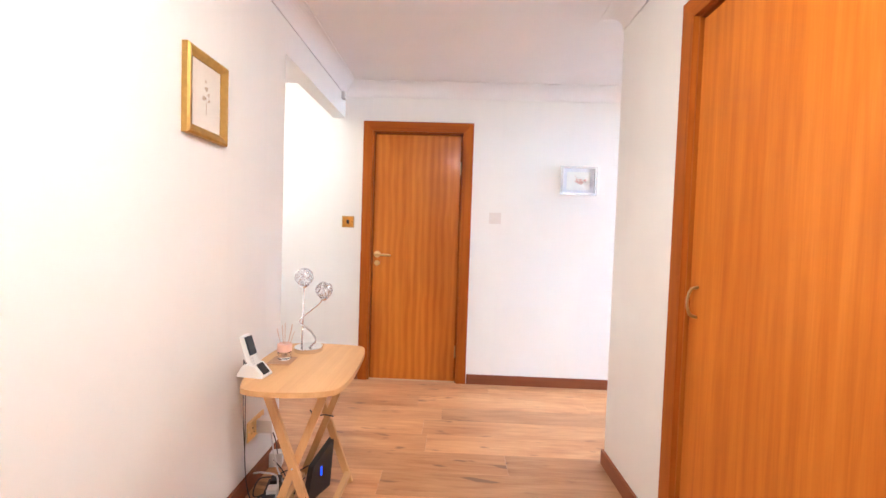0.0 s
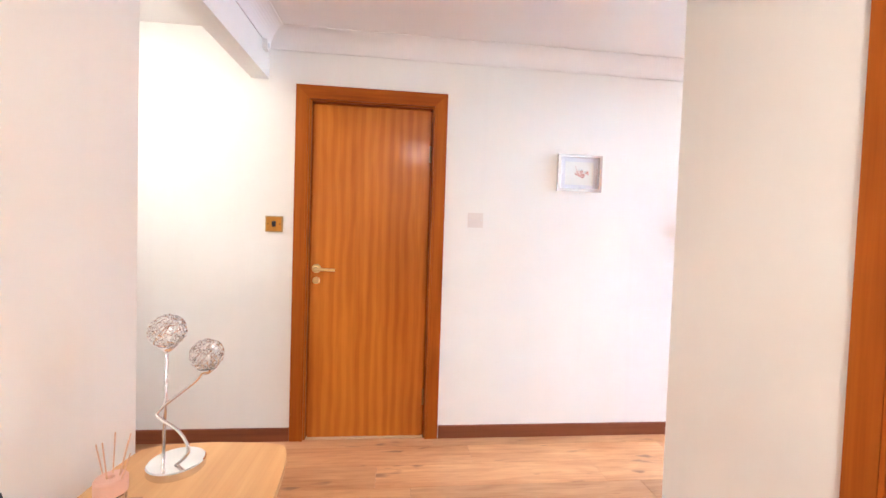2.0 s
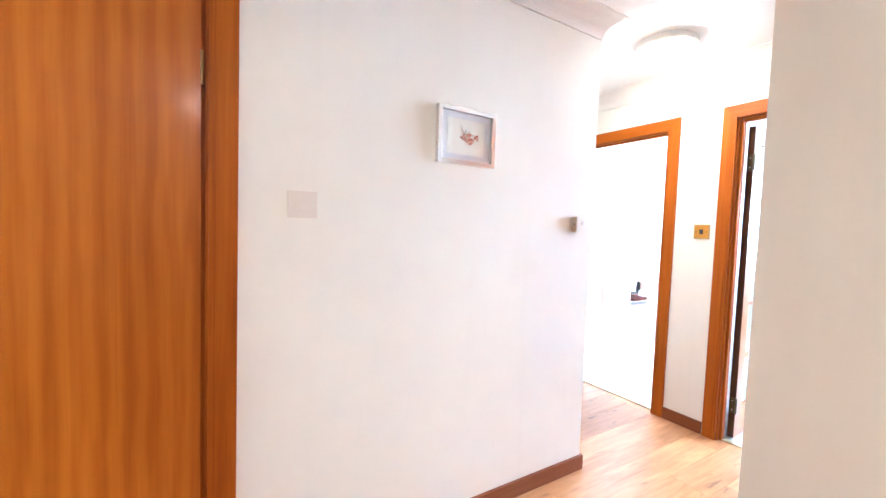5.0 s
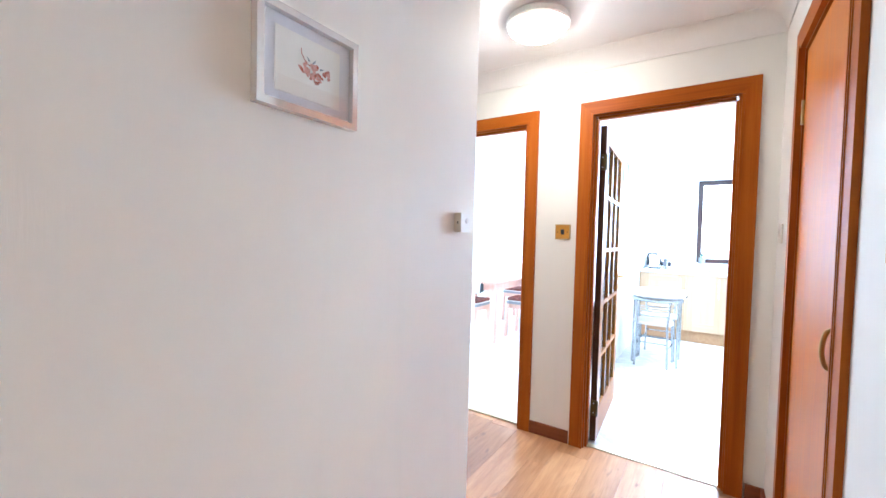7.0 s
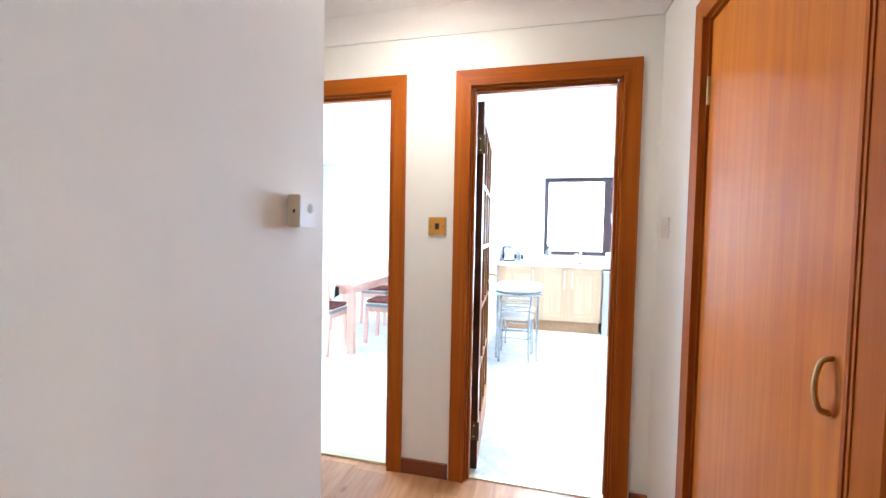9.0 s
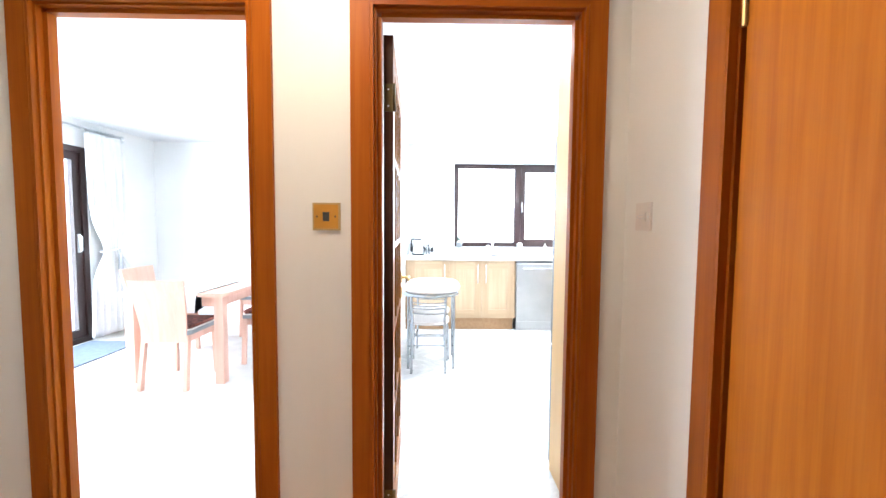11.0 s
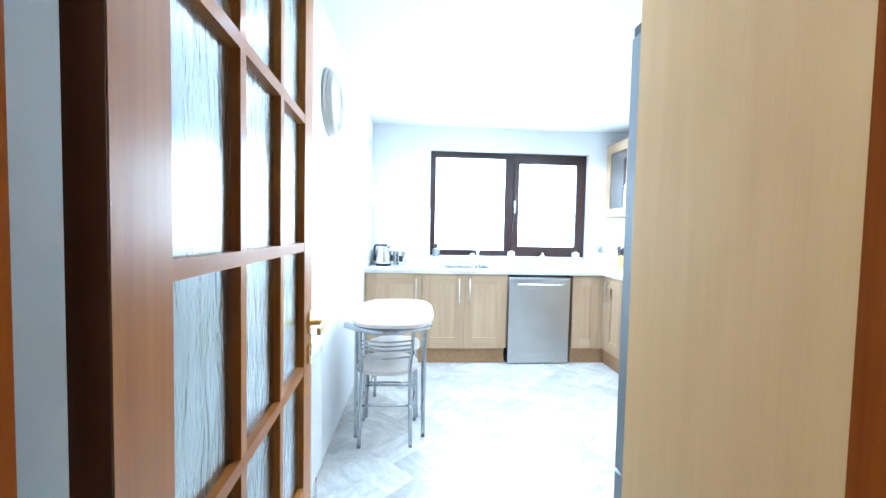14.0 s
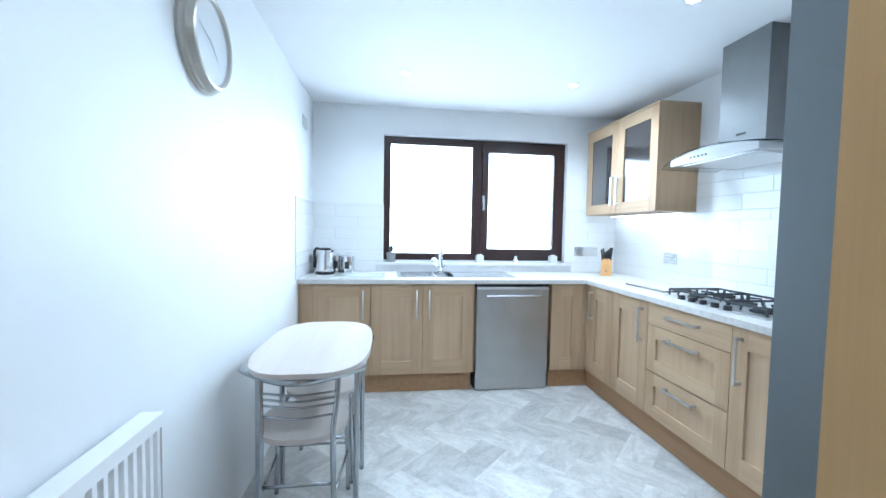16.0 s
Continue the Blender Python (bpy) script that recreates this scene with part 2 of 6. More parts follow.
def vinyl():
    """Mottled stone-effect tile, cloudy along its length, paler or darker from piece to piece."""
    m, nt, b = shade("stone_vinyl", 0.36, 0.0, 0.05)
    n1 = noise_tex(nt, mapped(nt, (3.2, 6.0, 1)), 1.5, 5, 0.6, 0.9)
    n2 = noise_tex(nt, mapped(nt, (0.5, 2.0, 1)), 16, 4, 0.65, 0.6)
    n3 = noise_tex(nt, mapped(nt, (1, 1, 1)), 45, 3, 0.7, 0.3)
    c = ramp(nt, n1, [(0.34, (0.36, 0.35, 0.335)), (0.50, (0.52, 0.51, 0.49)), (0.64, (0.68, 0.67, 0.65))])
    c = mix(nt, 0.35, c, ramp(nt, n2, [(0.3, (0.38, 0.37, 0.36)), (0.7, (0.68, 0.67, 0.65))]))
    c = mix(nt, 0.16, c, ramp(nt, n3, [(0.35, (0.30, 0.29, 0.28)), (0.6, (0.70, 0.69, 0.67))]))
    oi = nt.nodes.new("ShaderNodeObjectInfo")
    v = ramp(nt, oi.outputs["Random"], [(0.0, (0.80, 0.80, 0.80)), (1.0, (1.10, 1.10, 1.09))])
    nt.links.new(mix(nt, 1.0, c, v, "MULTIPLY"), b.inputs["Base Color"])
    rough_from(nt, b, n1, 0.28, 0.45)
    bump(nt, b, n2, 0.1, 0.0008)
    return m


LAMINATE, VINYL = laminate(), vinyl()


# ---- building helpers ----
def finish(name, bm, mat, bevel=0.0, smooth=False, segs=2):
    me = bpy.data.meshes.new(name)
    if bevel:
        bmesh.ops.bevel(bm, geom=[e for e in bm.edges if len(e.link_faces) == 2 and e.calc_face_angle(0) > 0.6],
                        offset=bevel, segments=segs, profile=0.6, affect="EDGES")
    bmesh.ops.recalc_face_normals(bm, faces=bm.faces)
    bm.to_mesh(me)
    bm.free()
    me.materials.append(mat)
    if smooth:
        for p in me.polygons:
            p.use_smooth = True
    return me


def part(name, bm, mat, parent, label="", bevel=0.0, smooth=False, at=None, segs=2):
    ob = new(name, finish(name, bm, mat, bevel, smooth, segs))
    ob.parent = parent
    if at is not None:
        ob.matrix_basis = at
    return tagged(ob, label) if label else ob


def thing(name, label, category, at=(0, 0, 0), rz=0.0, group="", kind=""):
    ob = new(name)
    ob.empty_display_size = 0.05
    ob.matrix_basis = pose(*at, 0, 0, rz)
    return tagged(ob, label, category, group, kind)


def solo(name, bm, mat, label, category, at=(0, 0, 0), rz=0.0, bevel=0.0, smooth=False, group="", kind=""):
    ob = new(name, finish(name, bm, mat, bevel, smooth))
    ob.matrix_basis = pose(*at, 0, 0, rz)
    return tagged(ob, label, category, group, kind)


def structure(name, bm, mat, label, bevel=0.0):
    return tagged(new(name, finish(name, bm, mat, bevel)), label, kind="structure")


def box(x0, x1, y0, y1, z0, z1, bm=None):
    bm = bm or bmesh.new()
    v = [bm.verts.new((x, y, z)) for z in (z0, z1) for y in (y0, y1) for x in (x0, x1)]
    for f in ((0, 1, 3, 2), (4, 6, 7, 5), (0, 4, 5, 1), (2, 3, 7, 6), (0, 2, 6, 4), (1, 5, 7, 3)):
        bm.faces.new([v[i] for i in f])
    return bm


def prism(points, axis, lo, hi, bm=None):
    """A polygon, given in the two other axes' order, drawn out along an axis."""
    bm = bm or bmesh.new()

    def at(p, d):
        return {"x": (d, p[0], p[1]), "y": (p[0], d, p[1]), "z": (p[0], p[1], d)}[axis]
    a = [bm.verts.new(at(p, lo)) for p in points]
    b = [bm.verts.new(at(p, hi)) for p in points]
    bm.faces.new(a)
    bm.faces.new(b[::-1])
    for i in range(len(a)):
        j = (i + 1) % len(a)
        bm.faces.new((a[i], b[i], b[j], a[j]))
    return bm


def lathe(profile, n=24, bm=None, center=(0, 0, 0), axis="z"):
    """Turns (radius, height) points about an axis."""
    bm = bm or bmesh.new()
    rings = []
    for r, h in profile:
        ring = []
        for k in range(n if r > 1e-6 else 1):
            a = 2 * math.pi * k / n
            p = (r * math.cos(a), r * math.sin(a), h)
            p = {"z": p, "y": (p[0], h, p[1]), "x": (h, p[0], p[1])}[axis]
            ring.append(bm.verts.new(tuple(c + q for c, q in zip(center, p))))
        rings.append(ring)
    for a, b in zip(rings, rings[1:]):
        for k in range(n):
            j = (k + 1) % n
            if len(a) == 1 and len(b) == 1:
                continue
            if len(a) == 1:
                bm.faces.new((a[0], b[k], b[j]))
            elif len(b) == 1:
                bm.faces.new((a[k], a[j], b[0]))
            else:
                bm.faces.new((a[k], a[j], b[j], b[k]))
    for ring in (rings[0], rings[-1]):
        if len(ring) > 2:
            bm.faces.new(ring)
    return bm


def tube(points, r, n=10, bm=None, squash=1.0):
    """A round bar along points; r may be one radius or one for each point."""
    bm = bm or bmesh.new()
    pts = [Vector(p) for p in points]
    rs = r if isinstance(r, (list, tuple)) else [r] * len(pts)
    up, rings = None, []
    for i, p in enumerate(pts):
        d = (pts[min(i + 1, len(pts) - 1)] - pts[max(i - 1, 0)]).normalized()
        if up is None:
            up = d.orthogonal().normalized()
        up = (up - up.dot(d) * d).normalized()
        side = d.cross(up)
        rings.append([bm.verts.new(p + rs[i] * (math.cos(a) * up + squash * math.sin(a) * side))
                      for a in (2 * math.pi * k / n for k in range(n))])
    for a, b in zip(rings, rings[1:]):
        for k in range(n):
            bm.faces.new((a[k], a[(k + 1) % n], b[(k + 1) % n], b[k]))
    bm.faces.new(rings[0])
    bm.faces.new(rings[-1][::-1])
    return bm


def smooth_line(points, steps=6):
    """Catmull-Rom through the points."""
    p = [Vector(q) for q in points]
    p = [2 * p[0] - p[1]] + p + [2 * p[-1] - p[-2]]
    out = []
    for i in range(1, len(p) - 2):
        for k in range(steps):
            t = k / steps
            out.append(0.5 * (2 * p[i] + (p[i + 1] - p[i - 1]) * t + (2 * p[i - 1] - 5 * p[i] + 4 * p[i + 1] - p[i + 2]) * t * t
                              + (3 * p[i] - p[i - 1] - 3 * p[i + 1] + p[i + 2]) * t ** 3))
    return out + [p[-2]]


def wall(name, axis, face0, face1, a0, a1, mat, label, holes=(), top=2.40, bottom=0.0):
    """A wall along an axis, between its two faces, with openings (a0, a1, z0, z1)."""
    bm = bmesh.new()

    def put(u0, u1, z0, z1):
        if u1 - u0 < 1e-4 or z1 - z0 < 1e-4:
            return
        if axis == "x":
            box(u0, u1, face0, face1, z0, z1, bm)
        else:
            box(face0, face1, u0, u1, z0, z1, bm)
    u = a0
    for h0, h1, z0, z1 in sorted(holes):
        put(u, h0, bottom, top)
        put(h0, h1, bottom, z0)
        put(h0, h1, z1, top)
        u = h1
    put(u, a1, bottom, top)
    bmesh.ops.remove_doubles(bm, verts=bm.verts, dist=1e-5)
    return structure(name, bm, mat, label)


# ---- walls, ceilings and floors ----
H = 2.40
wall("wall_entrance_west", "y", -0.255, -0.155, -1.3, 3.46, WALL, "cream papered hall wall ending at an open lintel", [(2.33, 3.46, 0, 2.13)])
wall("wall_entrance_south", "x", -1.3, -1.2, -0.155, 1.605, WALL, "plain cream papered hall wall")
wall("wall_entrance_east", "y", 1.605, 1.705, -1.3, 2.365, WALL, "cream papered hall wall round a wide cupboard door", [(0.86, 1.715, 0, 2.02)])
wall("wall_corridor_south", "x", 2.265, 2.365, 1.705, 3.61, WALL, "cream papered corridor wall round a cupboard door", [(2.42, 3.12, 0, 2.03)])
wall("wall_hall_north", "x", 3.46, 3.56, -1.3, 2.57, WALL, "cream papered hall wall round a veneered door", [(0.075, 0.815, 0, 2.035)])
wall("wall_recess_west", "y", -1.3, -1.2, 2.23, 3.46, WALL, "cream papered wall of a side passage")
wall("wall_recess_south", "x", 2.23, 2.33, -1.2, -0.255, WALL, "cream papered wall of a side passage")
wall("wall_landing_west", "y", 2.47, 2.57, 3.56, 5.1, WALL, "cream papered wall beyond the corner")
wall("wall_landing_north", "x", 5.0, 5.1, 2.57, 3.61, WALL, "cream papered wall closing the hall")
wall("wall_hall_east", "y", 3.61, 3.645, 0.42, 6.95, WALL, "cream papered hall wall with two doorways",
     [(2.52, 3.245, 0, 2.04), (3.653, 4.373, 0, 2.04)])
wall("wall_kitchen_west", "y", 3.645, 3.68, 0.42, 3.42, KWALL, "white kitchen wall behind the tall fridge", [(2.525, 3.245, 0, 2.04)])
wall("wall_lounge_west", "y", 3.645, 3.68, 3.52, 6.95, LWALL, "pale lounge wall beside the doorway", [(3.658, 4.378, 0, 2.04)])
wall("wall_kitchen_north", "x", 3.42, 3.47, 3.66, 7.67, KWALL, "white kitchen wall with a clock and a radiator")
wall("wall_lounge_south", "x", 3.47, 3.52, 3.66, 7.67, LWALL, "pale lounge wall")
wall("wall_kitchen_east", "y", 7.67, 7.95, 0.42, 3.47, KWALL, "white kitchen wall round a wide brown window", [(1.045, 2.797, 0.99, 2.15)])
wall("wall_lounge_east", "y", 7.67, 7.95, 3.47, 6.95, LWALL, "pale lounge wall")
wall("wall_kitchen_south", "x", 0.42, 0.52, 3.71, 7.67, KWALL, "white kitchen wall behind cabinets and hood")
wall("wall_lounge_north", "x", 6.85, 7.1, 3.71, 7.67, LWALL, "pale lounge wall round brown sliding doors", [(4.15, 6.63, 0, 2.11)])
structure("ceiling_hall", box(-1.3, 3.66, -1.3, 5.1, H, 2.5), CEIL, "pale plastered hall ceiling")
structure("ceiling_kitchen", box(3.66, 7.95, 0.42, 3.47, H, 2.5), KCEIL, "smooth white kitchen ceiling")
structure("ceiling_lounge", box(3.66, 7.95, 3.47, 7.1, H, 2.5), KCEIL, "smooth white lounge ceiling")
structure("floor_base", box(-1.3, 7.95, -1.3, 7.1, -0.2, -0.012), DARKGAP, "dark screed under the laid floors")
structure("floor_lounge", box(3.655, 7.67, 3.52, 6.85, -0.012, 0.004), CARPET, "cream short pile carpet in the lounge")


def cove(name, p0, p1, inward, e0=0, e1=0, r=0.10, mat=CEIL):
    """Concave cornice from p0 to p1; inward points into the room; e: 1 where it mitres round an outer corner, -1 at an inner."""
    p0, p1, w = Vector((*p0, H)), Vector((*p1, H)), Vector((*inward, 0))
    d = (p1 - p0).normalized()
    prof = [(0, 0), (0, -r)] + [(0.006, -r)] + [(r - (r - 0.004) * math.cos(a), -r + (r - 0.004) * math.sin(a) + 0.0)
                                              for a in [math.pi / 2 * k / 10 for k in range(11)]][:] + [(r, -0.004), (r, 0)]
    bm = bmesh.new()
    ends = [[bm.verts.new(p + w * q[0] + d * q[0] * s + Vector((0, 0, q[1]))) for q in prof]
            for p, s in ((p0, -e0), (p1, e1))]
    n = len(prof)
    for i in range(n):
        j = (i + 1) % n
        bm.faces.new((ends[0][i], ends[0][j], ends[1][j], ends[1][i]))
    bm.faces.new(ends[0])
    bm.faces.new(ends[1][::-1])
    return structure(name, bm, mat, "pale coved plaster cornice")


# unseen panels added behind the shut doors to keep sky light from leaking in
structure("wall_closing", box(0.0, 0.89, 3.562, 3.60, 0, 2.2), WALL, "unseen panel added behind a shut door to stop light")
structure("wall_closing", box(1.708, 1.745, 0.80, 1.78, 0, 2.2), WALL, "unseen panel added behind a shut cupboard door to stop light")
structure("wall_closing", box(2.36, 3.18, 2.22, 2.262, 0, 2.2), WALL, "unseen panel added behind a shut cupboard door to stop light")
cove("cornice", (-0.155, -1.2), (-0.155, 3.46), (1, 0), -1, -1)
cove("cornice", (-0.155, 3.46), (2.57, 3.46), (0, -1), -1, 1)
cove("cornice", (2.57, 3.46), (2.57, 5.0), (1, 0), 1, -1)
cove("cornice", (2.57, 5.0), (3.61, 5.0), (0, -1), -1, -1)
cove("cornice", (3.61, 5.0), (3.61, 2.365), (-1, 0), -1, -1)
cove("cornice", (3.61, 2.365), (1.605, 2.365), (0, 1), -1, 1)
cove("cornice", (1.605, 2.365), (1.605, -1.2), (-1, 0), 1, -1)
cove("cornice", (1.605, -1.2), (-0.155, -1.2), (0, 1), -1, -1)


def skirting(name, x0, x1, y0, y1):
    bm = box(x0, x1, y0, y1, 0, 0.078)
    along = SKIRT if abs(x1 - x0) > abs(y1 - y0) else SKIRTY
    return structure(name, bm, along, "dark brown stained skirting board", 0.004)


S = 0.014
skirting("baseboard", -1.2, -0.002, 3.46 - S, 3.46)
skirting("baseboard", 0.895, 2.57 + S, 3.46 - S, 3.46)
skirting("baseboard", 2.57, 2.57 + S, 3.46, 5.0)
skirting("baseboard", -0.155, -0.155 + S, -1.2, 2.33)
skirting("baseboard", -0.255, -0.155 + S, 2.33, 2.33 + S)
skirting("baseboard", 1.605 - S, 1.605, 1.803, 2.365 + S)
skirting("baseboard", 1.605 - S, 1.605, -1.2, 0.77)
skirting("baseboard", 1.605, 2.332, 2.365, 2.365 + S)
skirting("baseboard", 3.208, 3.61, 2.365, 2.365 + S)
skirting("baseboard", 3.61 - S, 3.61, 3.328, 3.582)
skirting("baseboard", 3.61 - S, 3.61, 4.468, 5.0)
skirting("baseboard", 3.61 - S, 3.61, 2.365 + S, 2.442)


# ---- doors: local x along the wall, the hall on the side of negative y ----
def casing_set(t, w, h, depth, mat_z=CASING, mat_x=CASINGX, cw=0.078, proud=0.016, back=True):
    """Casing boards and lining round an opening w wide and h high, cut through a wall of that depth."""
    for side, sx in (("left", -1), ("right", 1)):
        xi, xo = sx * (w / 2 - 0.004), sx * (w / 2 - 0.004 + cw)
        part("casing_" + side, prism([(xi, 0), (xo, 0), (xo, h - 0.004 + cw), (xi, h - 0.004)], "y", -proud, 0.0), mat_z, t, bevel=0.003)
        for q0, q1, pr in ((0.0, 0.009, 0.020), (0.012, 0.018, 0.0185)):
            part("casing_bead", prism([(sx * (w / 2 - 0.004 + q0), 0), (sx * (w / 2 - 0.004 + q1), 0), (sx * (w / 2 - 0.004 + q1), h - 0.004 + q1), (sx * (w / 2 - 0.004 + q0), h - 0.004 + q0)],
                                      "y", -pr, -proud + 0.001), mat_z, t)
        bm = box(*sorted((sx * (w / 2 - 0.012), sx * w / 2)), 0.0, depth, 0, h)
        part("jamb_" + side, bm, mat_z, t)
        bm = box(*sorted((sx * (w / 2 - 0.026), sx * (w / 2 - 0.012))), depth * 0.35, depth * 0.35 + 0.035, 0, h - 0.026)
        part("stop_" + side, bm, mat_z, t, bevel=0.002)
        if back:
            part("casing_back_" + side, prism([(xi, 0), (xo, 0), (xo, h - 0.004 + cw), (xi, h - 0.004)], "y", depth, depth + proud), mat_z, t, bevel=0.003)
    xi, xo = w / 2 - 0.004, w / 2 - 0.004 + cw
    head = [(-xi, h - 0.004), (xi, h - 0.004), (xo, h - 0.004 + cw), (-xo, h - 0.004 + cw)]
    part("casing_head", prism(head, "y", -proud, 0.0), mat_x, t, bevel=0.003)
    if back:
        part("casing_back_head", prism(head, "y", depth, depth + proud), mat_x, t, bevel=0.003)
    part("jamb_head", box(-w / 2 + 0.012, w / 2 - 0.012, 0.0, depth, h - 0.012, h), mat_x, t)
    part("stop_head", box(-w / 2 + 0.026, w / 2 - 0.026, depth * 0.35, depth * 0.35 + 0.035, h - 0.026, h - 0.012), mat_x, t)


def lever(parent, x, y, z, sx, mat=BRASS, sy=-1):
    """Lever handle on a round rose, with a round escutcheon below."""
    part("rose", lathe([(0.0, y), (0.027, y), (0.027, y + sy * 0.006), (0.023, y + sy * 0.010), (0.0, y + sy * 0.010)], 24,
                       center=(x, 0, z), axis="y"), mat, parent, "brass rose", smooth=False)
    pts = smooth_line([(x, y + sy * 0.008, z), (x, y + sy * 0.035, z), (x + sx * 0.02, y + sy * 0.048, z - 0.001),
                       (x + sx * 0.07, y + sy * 0.048, z - 0.003), (x + sx * 0.115, y + sy * 0.046, z - 0.004)])
    part("lever", tube(pts, [0.009] * 6 + [0.0085] * (len(pts) - 6), 10), mat, parent, "brass lever handle", smooth=True)
    part("escutcheon", lathe([(0.0, y), (0.022, y), (0.022, y + sy * 0.005), (0.018, y + sy * 0.008), (0.0, y + sy * 0.008)], 24,
                             center=(x, 0, z - 0.072), axis="y"), mat, parent, "brass keyhole rose")


def bow_handle(parent, x, y, z, mat=OLDBRASS, length=0.105, proud=0.034):
    pts = smooth_line([(x, y, z - length / 2), (x, y - 0.7 * proud, z - length / 2 + 0.010), (x, y - proud, z),
                       (x, y - 0.7 * proud, z + length / 2 - 0.010), (x, y, z + length / 2)])
    part("handle", tube(pts, 0.0045, 12, squash=1.6), mat, parent, "aged brass bow handle", smooth=True)


d1 = thing("door_1", "closed ribbon-veneered door in a reddish brown casing", "door", (0.445, 3.46, 0), 0, kind="structure")
casing_set(d1, 0.74, 2.035, 0.1)
part("leaf", box(-0.346, 0.346, 0.022, 0.060, 0.006, 2.010), DOORWOOD, d1, "ribbon-figured orange brown veneer leaf", 0.002)
part("threshold", box(-0.354, 0.354, 0.0, 0.09, -0.008, 0.0055), THRESHW, d1, "pale worn threshold strip", 0.002)
lever(d1, -0.313, 0.022, 1.035, 1)
part("latch_edge", box(-0.347, -0.3445, 0.024, 0.058, 0.95, 1.1), OLDBRASS, d1)
for z in (0.25, 1.75):
    part("hinge", tube([(0.349, 0.02, z - 0.05), (0.349, 0.02, z + 0.05)], 0.005, 8), OLDBRASS, d1)

d2 = thing("door_2", "closed veneered cupboard door in a reddish brown casing", "door", (1.605, 1.2875, 0), -90, kind="structure")
casing_set(d2, 0.855, 2.02, 0.1, back=False)
part("leaf", box(-0.404, 0.404, 0.008, 0.044, 0.006, 1.995), CUPWOOD, d2, "orange brown veneer leaf", 0.002)
bow_handle(d2, -0.362, 0.008, 1.0)

d3 = thing("door_3", "closed veneered cupboard door in a reddish brown casing", "door", (2.77, 2.365, 0), 180, kind="structure")
casing_set(d3, 0.70, 2.03, 0.1, back=False)
part("leaf", box(-0.326, 0.326, 0.004, 0.040, 0.006, 2.004), CUPWOOD, d3, "orange brown veneer leaf", 0.002)
bow_handle(d3, 0.279, 0.004, 1.022, proud=0.026)
for z in (0.25, 1.78):
    part("hinge", tube([(-0.329, 0.0, z - 0.045), (-0.329, 0.0, z + 0.045)], 0.006, 8), OLDBRASS, d3)

d4 = thing("door_4", "open doorway to the kitchen in a reddish brown casing", "door", (3.61, 2.885, 0), -90, kind="structure")
casing_set(d4, 0.72, 2.04, 0.07, back=False)
part("threshold", box(-0.335, 0.335, 0.03, 0.07, -0.01, 0.006), THRESH, d4, "brass threshold strip", 0.002)
part("strike_plate", box(0.3455, 0.3475, 0.042, 0.062, 0.99, 1.07), SATIN, d4, "small silver strike plate")
d5 = thing("door_5", "open doorway to the lounge in a reddish brown casing", "door", (3.61, 4.017, 0), -90, kind="structure")
casing_set(d5, 0.72, 2.04, 0.07, back=False)
part("threshold", box(-0.335, 0.335, 0.03, 0.07, -0.01, 0.010), THRESH, d5, "brass threshold strip", 0.002)


